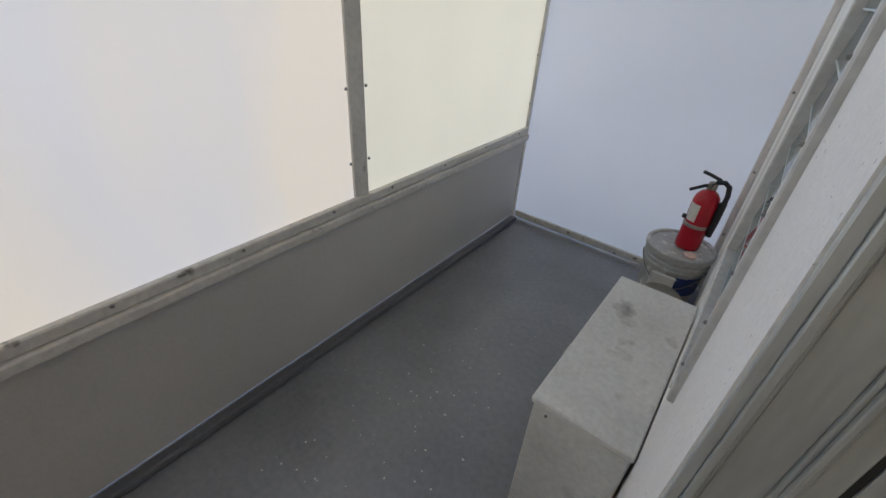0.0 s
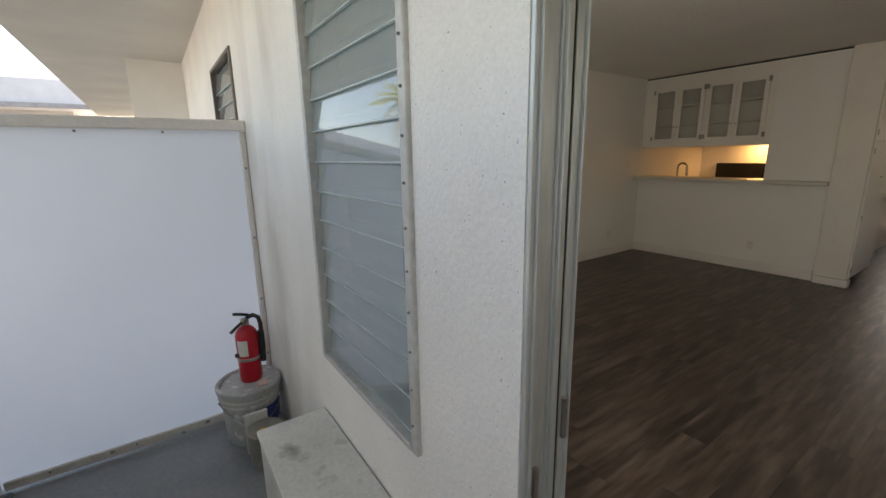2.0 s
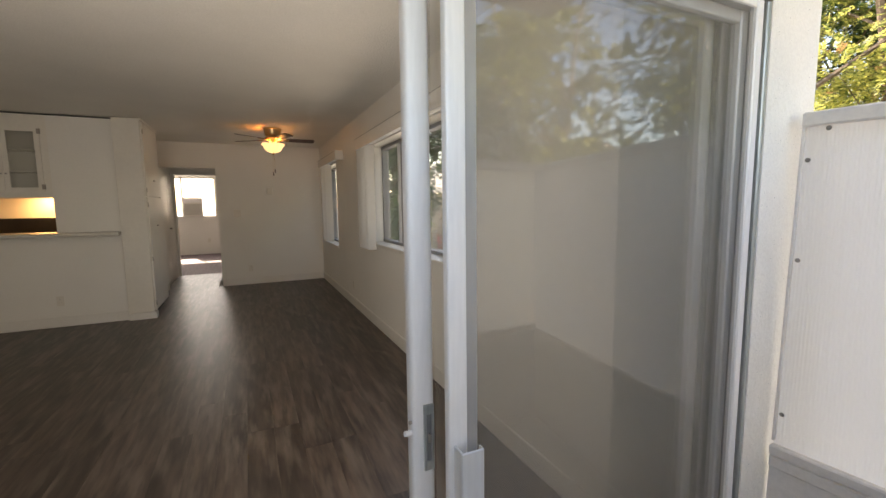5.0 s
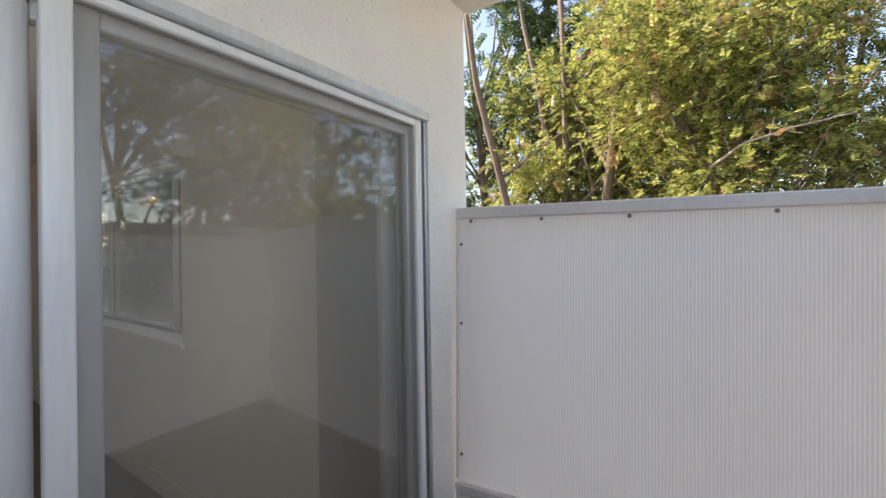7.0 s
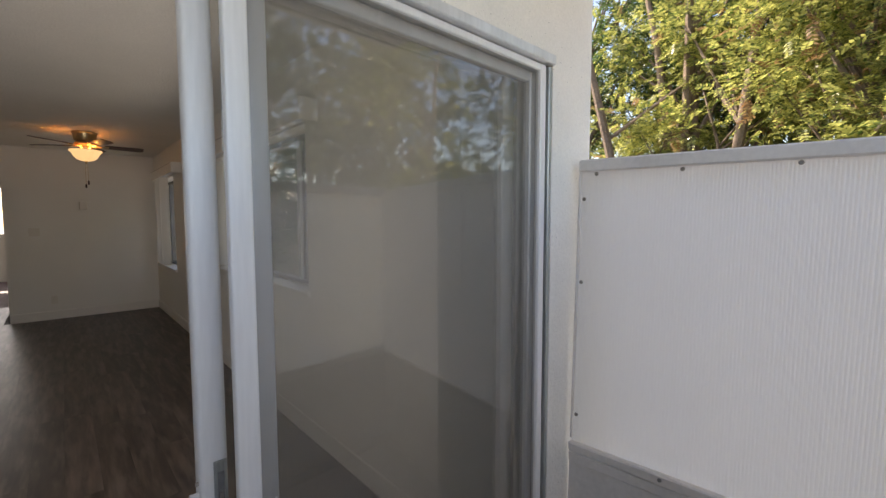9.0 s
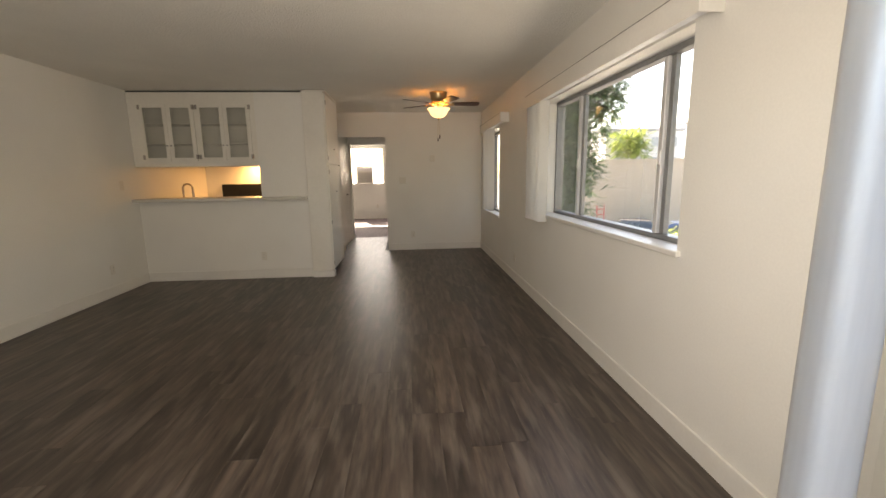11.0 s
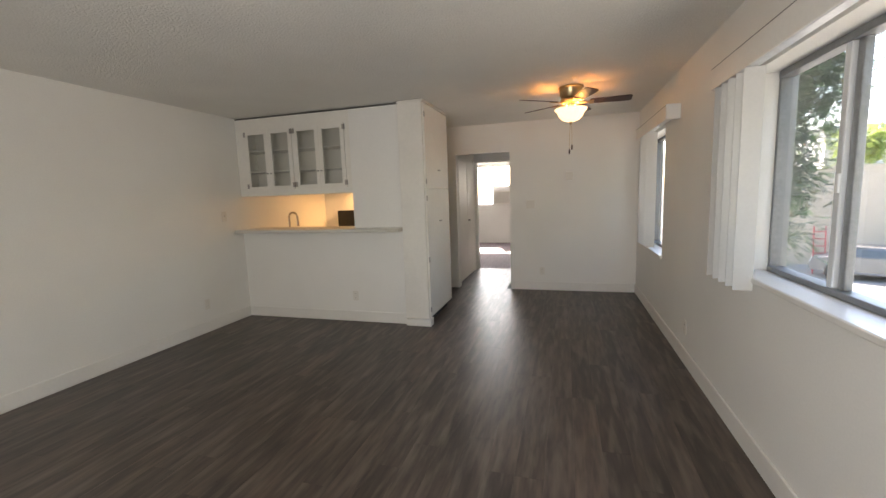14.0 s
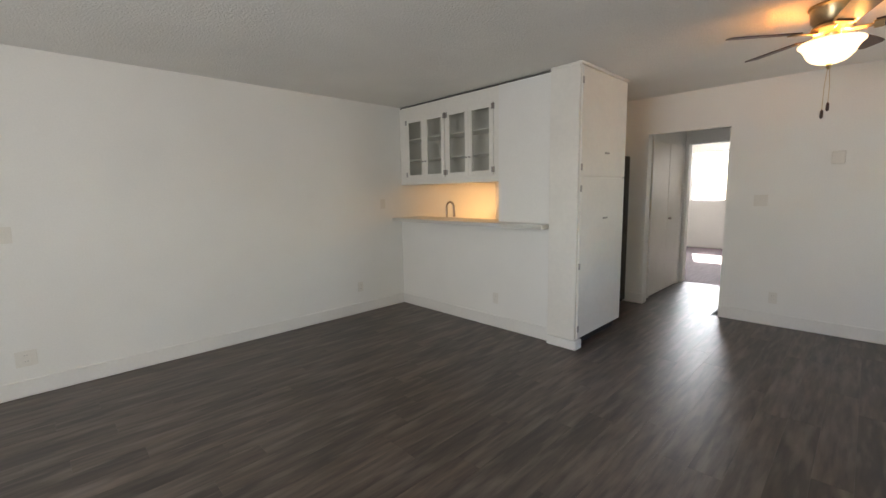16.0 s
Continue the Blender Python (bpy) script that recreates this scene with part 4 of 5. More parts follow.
# black strip drawn for the shadow between cabinets and ceiling
structure("trim_gap", boxes((BAR + 0.02, BAR + 0.08, 1.125, 3.284, CE - 0.0215, CE - 0.009)), BLACK_GAP, "black strip in place of the shadow above the cabinets", "trim")

pantry = thing("pantry_cabinet", (5.99, 0.98, 0), "tall white pantry cupboard with two doors", "pantry cupboard")
px0, px1, py0, py1 = 5.535, 6.45, 0.852, 1.124
part("carcass", box(px0, px1, py0, py1, 0.085, CE - 0.022, bevel=0.003), CABINET, pantry)
part("plinth", box(px0 - 0.012, px0 + 0.10, py0 - 0.020, py1 - 0.002, 0.0, 0.082, bevel=0.003), TRIM, pantry)
part("toe_kick", box(px0 + 0.102, px1 - 0.02, py0 + 0.05, py1 - 0.004, 0.0, 0.084, bevel=0.002), BLACK_GAP, pantry)
part("crown", box(px0 - 0.008, px1 + 0.004, py0 - 0.022, py1 + 0.0, CE - 0.028, CE - 0.006, bevel=0.003), CABINET, pantry)
for z0, z1, kz, hz in ((0.10, 1.515, 1.15, (0.19, 0.75, 1.42)), (1.525, 2.415, 1.735, (1.60, 2.30))):
    dr = part("door", box(px0 + 0.02, px1 - 0.015, py0 - 0.020, py0 - 0.001, z0, z1, bevel=0.004), CABINET, pantry)
    pl = bmesh.new()
    box(5.98, 6.06, py0 - 0.034, py0 - 0.026, kz - 0.008, kz + 0.008, bevel=0.003, bm=pl)
    for x in (5.985, 6.047):
        box(x, x + 0.008, py0 - 0.027, py0 - 0.0195, kz - 0.005, kz + 0.005, bm=pl)
    part("pull", pl, KNOB, dr, "worn chrome pull")
    for z in hz:
        part("hinge", box(px0 + 0.008, px0 + 0.034, py0 - 0.025, py0 - 0.0185, z - 0.028, z + 0.028, bevel=0.002), KNOB, dr)

sinkbase = thing("sink_cabinet", (6.05, 2.3, 0), "white kitchen base cabinet behind the bar", "base cabinet")
part("body", box(5.705, 6.28, 1.16, 3.284, 0.1, 0.868, bevel=0.003), CABINET, sinkbase)
part("worktop", box(5.702, 6.32, 1.15, 3.286, 0.870, 0.908, bevel=0.004), COUNTER, sinkbase)
fx, fy = 6.10, 2.985
faucet = thing("kitchen_faucet", (fx, fy, 0.908), "brushed nickel gooseneck kitchen faucet", "faucet")
part("base", lathe([(0.027, 0), (0.027, 0.008), (0.018, 0.016), (0.016, 0.05)], (fx, fy, 0.908), 18), NICKEL, faucet, smooth=True)
pts = [(fx, fy, 0.95), (fx, fy, 1.14), (fx, fy, 1.20)] + [(fx, fy - 0.065 + 0.065 * math.cos(radians(a)), 1.22 + 0.065 * math.sin(radians(a))) for a in range(0, 181, 20)] + [(fx, fy - 0.132, 1.19)]
part("spout", tube(pts, 0.014, 12), NICKEL, faucet, smooth=True)
part("spray_head", tube([(fx, fy - 0.131, 1.20), (fx, fy - 0.134, 1.14), (fx, fy - 0.135, 1.10)], 0.014, 12, taper=0.018), NICKEL, faucet, smooth=True)
part("lever", tube([(fx, fy - 0.02, 0.945), (fx, fy - 0.06, 0.96), (fx, fy - 0.09, 0.975)], 0.006, 8), NICKEL, faucet)

backbase = thing("back_cabinet", (7.2, 3.1, 0), "white base cabinet with worktop along the kitchen wall", "base cabinet", "back cabinets")
part("body", box(6.90, 7.494, 3.03, 3.284, 0.0, 0.868, bevel=0.003), CABINET, backbase)
part("worktop", box(6.87, 7.496, 3.01, 3.286, 0.870, 0.908, bevel=0.004), COUNTER, backbase)
backbase = thing("back_cabinet", (7.2, 2.1, 0), "white base cabinet between range and refrigerator", "base cabinet", "back cabinets")
part("body", box(6.90, 7.494, 1.98, 2.28, 0.0, 0.868, bevel=0.003), CABINET, backbase)
part("worktop", box(6.87, 7.496, 1.96, 2.30, 0.870, 0.908, bevel=0.004), COUNTER, backbase)
rangeu = thing("kitchen_range", (7.18, 2.655, 0), "black freestanding kitchen range with backguard", "range")
part("body", box(6.86, 7.492, 2.31, 3.00, 0.02, 0.905, bevel=0.006), BLACK, rangeu)
part("backguard", box(7.385, 7.49, 2.31, 3.00, 0.907, 1.255, bevel=0.012, segments=2), BLACK, rangeu)
part("oven_door", box(6.835, 6.858, 2.33, 2.98, 0.20, 0.76, bevel=0.004), BLACK, rangeu)
part("handle", tube([(6.80, 2.38, 0.72), (6.80, 2.93, 0.72)], 0.012, 10), NICKEL, rangeu)
for y in (2.48, 2.82):
    for x in (7.00, 7.25):
        part("burner", lathe([(0.085, 0.905), (0.09, 0.915), (0.07, 0.918)], (x, y, 0), 18), RUBBER, rangeu)
hood = thing("range_hood", (7.3, 2.655, 1.66), "small white range hood with a warm lamp", "range hood")
part("body", box(7.05, 7.494, 2.31, 3.00, 1.66, 1.80, bevel=0.01), CABINET, hood)
fridge = thing("refrigerator", (7.15, 1.56, 0), "tall black refrigerator behind the pantry", "refrigerator")
part("body", box(6.82, 7.49, 1.20, 1.92, 0.02, 1.80, bevel=0.008), BLACK, fridge)
part("door", box(6.775, 6.818, 1.20, 1.92, 0.08, 1.25, bevel=0.008), BLACK, fridge)
part("door", box(6.775, 6.818, 1.20, 1.92, 1.26, 1.80, bevel=0.008), BLACK, fridge)

# ---- small wall fittings ----
def outlet(place, axis, label, w=0.07, h=0.115, category="outlet", slots=True):
    p, a = Vector(place), Vector(axis)
    side = Vector((0, 0, 1)).cross(a)

    def slab(cu, cv, du, dv, d0, d1):
        q = [p + side * (cu + su * du / 2) + Vector((0, 0, cv + sv * dv / 2)) for su in (-1, 1) for sv in (-1, 1)]
        lo = [min(v[i] for v in q) for i in range(3)]
        hi = [max(v[i] for v in q) for i in range(3)]
        for i in range(2):
            if abs(a[i]) > 0.5:
                lo[i], hi[i] = sorted((p[i] + a[i] * d0, p[i] + a[i] * d1))
        return lo[0], hi[0], lo[1], hi[1], lo[2], hi[2]

    o = thing("wall_outlet" if slots else "wall_plate", place, label, category, "wall plates")
    part("plate", box(*slab(0, 0, w, h, 0, 0.006), bevel=0.002), PLASTIC, o)
    if slots:
        for dz in (0.022, -0.022):
            f = part("socket", box(*slab(0, dz, 0.034, 0.028, 0.006, 0.0085), bevel=0.001), PLASTIC, o)
            for du in (-0.006, 0.006):
                part("slot", box(*slab(du, dz + 0.003, 0.002, 0.008, 0.0085, 0.009)), BLACK_GAP, f)
    else:
        for du in ((-0.023, 0.023) if w > 0.1 else (0,)):
            part("toggle", box(*slab(du, 0.006, 0.009, 0.02, 0.006, 0.016), bevel=0.001), PLASTIC, o)
    return o


outlet((BAR, 1.771, 0.308), (-1, 0, 0), "ivory wall outlet on the bar wall")
outlet((4.93, LEFT, 0.315), (0, -1, 0), "ivory wall outlet on the side wall")
outlet((2.09, LEFT, 0.28), (0, -1, 0), "ivory wall outlet on the side wall", w=0.115)
outlet((2.08, LEFT, 1.174), (0, -1, 0), "ivory light switch on the side wall", w=0.07, category="switch", slots=False)
outlet((5.30, LEFT, 1.285), (0, -1, 0), "ivory switch near the bar", w=0.07, category="switch", slots=False)
outlet((5.0, RIGHT, 0.30), (0, 1, 0), "ivory wall outlet under the windows")
outlet((FAR, -0.273, 0.287), (-1, 0, 0), "ivory wall outlet on the end wall")
outlet((FAR, -0.109, 1.27), (-1, 0, 0), "ivory double light switch beside the doorway", w=0.115, category="switch", slots=False)
th = thing("thermostat", (FAR, -0.652, 1.656), "small white thermostat on the end wall", "thermostat")
part("cover", box(FAR - 0.022, FAR, -0.70, -0.605, 1.60, 1.715, bevel=0.006), PLASTIC, th)
outlet((13.5, 0.80, 0.40), (-1, 0, 0), "ivory outlet on the bedroom wall")

# ---- ceiling fan ----
fcx, fcy = 5.71, -0.645
fan = thing("ceiling_fan", (fcx, fcy, 2.1), "brass ceiling fan with dark blades and a lit glass bowl", "ceiling fan")
part("housing", lathe([(0.118, 0), (0.122, -0.012), (0.112, -0.020), (0.104, -0.085), (0.092, -0.104), (0.060, -0.112)], (fcx, fcy, CE - 0.001), 32), BRASS, fan, smooth=True)
part("motor", lathe([(0.060, -0.112), (0.098, -0.120), (0.102, -0.138), (0.085, -0.160), (0.050, -0.166), (0.045, -0.185)], (fcx, fcy, CE), 32), BRASS, fan, smooth=True)
for k in range(5):
    ang = radians(-90 + 72 * k)
    turn = Matrix.Translation((fcx, fcy, CE - 0.158)) @ Matrix.Rotation(ang, 4, "Z")
    iron = box(0.075, 0.20, -0.018, 0.018, -0.004, 0.004, bevel=0.003)
    box(0.17, 0.215, -0.042, 0.042, -0.004, 0.004, bevel=0.003, bm=iron)
    bmesh.ops.transform(iron, matrix=turn @ Matrix.Rotation(radians(-12), 4, "X"), verts=iron.verts)
    i_ob = part("blade_iron", iron, BRASS, fan)
    outline = [(0.18, -0.048), (0.30, -0.056), (0.46, -0.062), (0.535, -0.060), (0.553, -0.044), (0.555, 0.044), (0.535, 0.060), (0.46, 0.062), (0.30, 0.056), (0.18, 0.048)]
    bl = bmesh.new()
    lo = [bl.verts.new((x, y, 0.0045)) for x, y in outline]
    hi = [bl.verts.new((x, y, 0.0105)) for x, y in outline]
    bl.faces.new(lo[::-1]), bl.faces.new(hi)
    for i in range(len(lo)):
        j = (i + 1) % len(lo)
        bl.faces.new((lo[i], lo[j], hi[j], hi[i]))
    bmesh.ops.transform(bl, matrix=turn @ Matrix.Rotation(radians(-12), 4, "X"), verts=bl.verts)
    part("blade", bl, BLADE, fan, "dark red-brown blade")
part("fitter", lathe([(0.046, 2.292), (0.040, 2.284), (0.030, 2.276), (0.030, 2.251)], (fcx, fcy, 0), 24), BRASS, fan, smooth=True)
bw = lathe([(0.060, 2.250), (0.150, 2.248), (0.155, 2.243), (0.150, 2.232), (0.132, 2.216), (0.120, 2.196), (0.107, 2.168), (0.082, 2.142), (0.048, 2.127), (0.014, 2.122)], (fcx, fcy, 0), 48)
for v in bw.verts:  # shallow flutes in the pressed glass
    d = Vector((v.co.x - fcx, v.co.y - fcy))
    if 2.13 < v.co.z < 2.24:
        k = 1 + 0.022 * math.cos(12 * math.atan2(d.y, d.x))
        v.co.x, v.co.y = fcx + d.x * k, fcy + d.y * k
part("glass_bowl", bw, BOWL, fan, "lit pressed-glass bowl with a flared rim", smooth=True)
part("finial", lathe([(0.012, 2.123), (0.016, 2.115), (0.010, 2.098), (0.004, 2.092)], (fcx, fcy, 0), 14), BRASS, fan, smooth=True)
for dy, zb in ((0.012, 1.86), (-0.012, 1.90)):
    ch = part("pull_chain", tube([(fcx, fcy + dy * 0.4, 2.097), (fcx, fcy + dy, 1.99), (fcx, fcy + dy, zb)], 0.0016, 6), BRASS, fan)
    part("chain_fob", lathe([(0.004, 0.0), (0.009, 0.010), (0.008, 0.042), (0.003, 0.052)], (fcx, fcy + dy, zb - 0.05), 10), BLADE, ch, smooth=True)

# ---- hall and bedroom ----
closet = thing("closet_door", (8.4, 1.06, 0), "cream painted hall closet door with a small knob", "door")
part("leaf", box(7.86, 8.42, 1.044, 1.063, 0.012, 2.0, bevel=0.004), CABINET, closet)
part("leaf", box(8.425, 8.98, 1.044, 1.063, 0.012, 2.0, bevel=0.004), CABINET, closet)
part("knob", tube([(8.47, 1.044, 1.0), (8.47, 1.018, 1.0), (8.47, 1.006, 1.0)], 0.015, 12), KNOB, closet)
part("casing", box(7.80, 7.857, 1.040, 1.063, 0.0, 2.06, bevel=0.003), TRIM, closet)
part("casing", box(8.983, 9.04, 1.040, 1.063, 0.0, 2.06, bevel=0.003), TRIM, closet)
bw = thing("window_3", (13.6, 1.3, 1.09), "bright white bedroom window", "window")
tagged(bw, kind="structure")
for y0, y1, z0, z1 in ((0.55, 0.59, 1.09, 2.25), (2.11, 2.15, 1.09, 2.25), (0.59, 2.11, 2.21, 2.25), (0.59, 2.11, 1.09, 1.13), (1.40, 1.44, 1.13, 2.21), (0.90, 1.40, 1.66, 1.69)):
    part("frame", box(13.53, 13.58, y0, y1, z0, z1, bevel=0.003), TRIM, bw)
sheet(13.55, 1.44, 2.11, 1.13, 2.21, GLASS, bw)
sheet(13.55, 0.59, 1.40, 1.69, 2.21, GLASS, bw)
ac = thing("air_conditioner", (13.45, 1.15, 1.13), "beige window air conditioner with a louvred front", "air conditioner")
part("case", box(13.38, 13.80, 0.905, 1.395, 1.135, 1.655, bevel=0.012, segments=2), PLASTIC, ac)
for k in range(9):
    part("grille_slat", box(13.366, 13.379, 0.93, 1.37, 1.18 + 0.034 * k, 1.195 + 0.034 * k, bevel=0.001), KNOB, ac)
part("control_panel", box(13.368, 13.379, 0.93, 1.37, 1.52, 1.62, bevel=0.002), STILE, ac)

# ---- outside ----
structure("ground", boxes((-450, 450, -450, 450, GROUND - 0.3, GROUND)), ASPHALT, "pale sunlit paved ground round the building", "ground")


def quad(b, p, u, v):
    b.faces.new([b.verts.new(q) for q in (p - u * 0.15, p + u * 0.5 + v * 0.5, p + u, p + u * 0.5 - v * 0.5)])


def spray(b, p, d, size, rng, pairs=6):
    """A feathery frond: leaflets on both sides of a drooping stem."""
    side = d.cross(Vector((rng.uniform(-0.4, 0.4), rng.uniform(-0.4, 0.4), 1))).normalized()
    up = side.cross(d)
    for k in range(pairs):
        f = (k + 0.6) / pairs
        q = p + d * size * f - Vector((0, 0, 0.10 * size * f * f))
        ll = size * 0.36 * (1 - 0.55 * abs(f - 0.4))
        for s in (-1, 1):
            u = (side * s + d * 0.55 + up * rng.uniform(-0.35, 0.15)).normalized() * ll
            quad(b, q, u, d.cross(u).cross(u).normalized() * ll * 0.46)


def tree(name, base, height, clumps, seed, label, trunks, leaf, size=0.26, sprays=70, spread=0.55, dry=0.0, category="tree"):
    rng = random.Random(seed)
    base = Vector(base)
    t = thing(name, base, label, category, "trees beyond the balcony")
    tips = []
    tb = bmesh.new()
    for k in range(trunks):
        lean = Vector((rng.uniform(-0.16, 0.16), rng.uniform(-0.16, 0.16), 1))
        off = Vector((rng.uniform(-0.35, 0.35), rng.uniform(-0.35, 0.35), 0)) * (trunks > 1)
        pts = [base + off + Vector((lean.x * h, lean.y * h, h)) + Vector((rng.uniform(-0.08, 0.08), rng.uniform(-0.08, 0.08), 0)) for h in [height * j / 6 * 0.95 for j in range(7)]]
        tube(pts, (0.16 if trunks == 1 else 0.10) * height / 9, 8, tb, taper=0.03)
        tips.append(pts)
    part("trunk", tb, BARK, t)
    lb = bmesh.new()
    crown, brown = bmesh.new(), bmesh.new()
    for c in clumps:
        c = base + Vector(c)
        pts = tips[rng.randrange(trunks)]
        root = pts[min(5, max(1, int((c.z - base.z) / height * 6 - 0.6)))]
        m = (root + c) / 2 + Vector((rng.uniform(-0.2, 0.2), rng.uniform(-0.2, 0.2), rng.uniform(-0.1, 0.3)))
        tube([root, m, c], 0.045, 6, lb, taper=0.010)
        for k in range(sprays):
            v = Vector((rng.gauss(0, 1), rng.gauss(0, 1), rng.gauss(0, 0.75)))
            p = c + v * spread * 0.62
            d = (v.normalized() + Vector((rng.uniform(-0.6, 0.6), rng.uniform(-0.6, 0.6), rng.uniform(-0.5, 0.4)))).normalized()
            spray(brown if rng.random() < dry else crown, p, d, size * rng.uniform(0.6, 1.3), rng)
    part("branch", lb, BARK, t)
    me = bpy.data.meshes.new("crown")
    crown.to_mesh(me)
    crown.free()
    me.materials.append(leaf)
    me.transform(Matrix.Translation(-base))
    o = new("crown", me)
    o.parent = t
    if dry:
        me = bpy.data.meshes.new("dry_foliage")
        brown.to_mesh(me)
        brown.free()
        me.materials.append(LEAF_BROWN)
        me.transform(Matrix.Translation(-base))
        o = new("dry_foliage", me)
        o.parent = t
    else:
        brown.free()
    return t


def cloud(n, seed, cx, cy, cz, rx, ry, rz):
    rng = random.Random(seed)
    out = []
    while len(out) < n:
        v = Vector((rng.uniform(-1, 1), rng.uniform(-1, 1), rng.uniform(-1, 1)))
        if v.length < 1:
            out.append((cx + v.x * rx, cy + v.y * ry, cz + v.z * rz))
    return out


FEATHERY = "feathery green tree with several thin trunks"
tree("pepper_tree", (1.9, -9.2, GROUND), 12, cloud(48, 1, 0.0, -0.7, 6.9, 2.4, 1.2, 4.6), 11, FEATHERY, 5, LEAF, dry=0.06, sprays=150, size=0.22, spread=0.50)
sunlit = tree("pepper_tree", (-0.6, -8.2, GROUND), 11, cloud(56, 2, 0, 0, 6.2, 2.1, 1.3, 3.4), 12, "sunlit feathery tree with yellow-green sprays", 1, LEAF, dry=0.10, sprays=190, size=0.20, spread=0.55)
db = tube([(-0.35, -7.7, 2.20), (-0.6, -7.1, 2.56), (-0.95, -6.85, 2.76), (-1.4, -6.8, 2.86), (-1.95, -6.75, 2.92)], 0.022, 6, taper=0.006)
for x, z, dx, dz in ((-0.8, 2.68, 0.06, 0.18), (-1.0, 2.77, -0.12, 0.12), (-1.2, 2.82, -0.05, 0.2), (-1.35, 2.85, -0.16, -0.08), (-1.55, 2.87, -0.1, 0.15), (-1.7, 2.89, -0.2, 0.06)):
    tube([(x, -6.83, z), (x + dx * 0.5, -6.80, z + dz * 0.6), (x + dx, -6.76, z + dz)], 0.008, 5, db, taper=0.003)
part("dry_branch", db, DRY_WOOD, sunlit, "bare pale dry branch")
tree("pepper_tree", (-4.4, -10.0, GROUND), 12, cloud(52, 3, 0, 0, 6.9, 3.0, 1.8, 4.4), 13, "feathery tree with a slanting dark trunk", 1, LEAF, dry=0.03, sprays=140, size=0.24, spread=0.45)
tree("pepper_tree", (-9.5, -8.5, GROUND), 11, cloud(46, 4, 0, 0, 6.6, 3.0, 2.6, 3.8), 14, FEATHERY, 2, LEAF, dry=0.02, sprays=90, size=0.36)
tree("pepper_tree", (4.4, -13.0, GROUND), 12, cloud(34, 7, 0, 0, 6.4, 3.2, 2.0, 4.6), 16, FEATHERY, 2, LEAF, dry=0.02, sprays=60, size=0.36)
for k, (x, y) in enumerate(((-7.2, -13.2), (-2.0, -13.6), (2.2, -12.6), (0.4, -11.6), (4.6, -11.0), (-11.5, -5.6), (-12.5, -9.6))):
    tree("pepper_tree", (x, y, GROUND), 13, cloud(30, 40 + k, 0, 0, 7.4, 2.9, 1.5, 4.8), 50 + k, "dark green tree with shade in its leaf colour, behind the feathery trees", 2, LEAF_SHADY, sprays=70, size=0.40, spread=0.75)
tree("tall_tree", (20.0, -7.7, GROUND), 10.5, cloud(46, 8, 0, 0, 4.9, 1.3, 1.25, 3.6) + cloud(30, 31, 0, -0.9, 7.8, 1.5, 1.6, 1.8), 17, "tall dense green tree beside the car park", 1, LEAF_DARK, size=0.36, sprays=110, spread=0.7, category="tree")
tree("bush", (16.6, -12.0, GROUND), 1.5, cloud(26, 9, 0, 0, 0.8, 1.7, 1.2, 0.7), 18, "low bright yellow-green bush by the car park", 3, LEAF_BUSH, size=0.2, sprays=60, spread=0.3, category="bush")
tree("bush", (-3.4, 11.0, GROUND), 4.9, cloud(16, 10, 0, 0, 4.2, 1.0, 0.8, 0.7), 19, "bright green bush above the far screens", 3, LEAF_BUSH, size=0.2, sprays=60, spread=0.3, category="bush")


def palm(place, height, seed):
    rng = random.Random(seed)
    base = Vector(place)
    t = thing("palm_tree", base, "tall palm with green and dry orange fronds", "palm tree")
    part("trunk", tube([base + Vector((0.05 * j, 0, height * j / 8)) for j in range(9)], 0.22, 10, taper=0.16), BARK, t)
    top = base + Vector((0.4, 0, height))
    for k in range(30):
        a = rng.uniform(0, 2 * math.pi)
        rise = rng.uniform(-0.9, 1.0)
        d = Vector((math.cos(a), math.sin(a), rise)).normalized()
        b = bmesh.new()
        ln = rng.uniform(1.5, 2.2)
        side = d.cross(Vector((0, 0, 1))).normalized()
        for j in range(10):
            f = (j + 1) / 10
            q = top + d * ln * f - Vector((0, 0, 0.9 * f * f))
            for s in (-1, 1):
                quad(b, q, (side * s + d * 0.7 - Vector((0, 0, 0.3))).normalized() * 0.55, Vector((0, 0, 0.09)))
        me = bpy.data.meshes.new("frond")
        b.to_mesh(me)
        b.free()
        me.materials.append(LEAF_BROWN if rise < -0.35 else LEAF)
        me.transform(Matrix.Translation(-base))
        o = new("frond", me)
        o.parent = t


palm((-12.2, 22.5, GROUND), 10.2, 3)

wing = thing("apartment_wing", (-7, 17, GROUND), "white flat-roofed wing of the apartment building", "building")
part("wall", boxes((-14, -1.9, 16, 22, GROUND, 2.86)), HOUSE_WHITE, wing)
part("fascia", box(-15, -1.3, 14.6, 23, 2.86, 3.53, bevel=0.03), ROOF_WHITE, wing, "pale fascia of the flat roof")
part("gutter", box(-15.02, -1.28, 14.52, 14.6, 2.80, 2.92, bevel=0.01), ROOF_GREY, wing)
for x in (-12, -9, -6, -3.6):
    w = part("window", box(x, x + 1.3, 15.96, 16.02, 0.9, 2.1, bevel=0.01), ROOF_WHITE, wing)
    part("pane", box(x + 0.06, x + 1.24, 15.94, 15.965, 0.96, 2.04), DARK_GLASS, w)

rw = bmesh.new()
box(0, 20, -0.3, 0, GROUND, 2.08, bm=rw)
box(-0.02, 20.02, -0.36, 0.06, 2.08, 2.20, bm=rw)
bmesh.ops.transform(rw, matrix=Matrix.Translation((28.5, -9.0, 0)) @ Matrix.Rotation(radians(-111), 4, "Z"), verts=rw.verts)
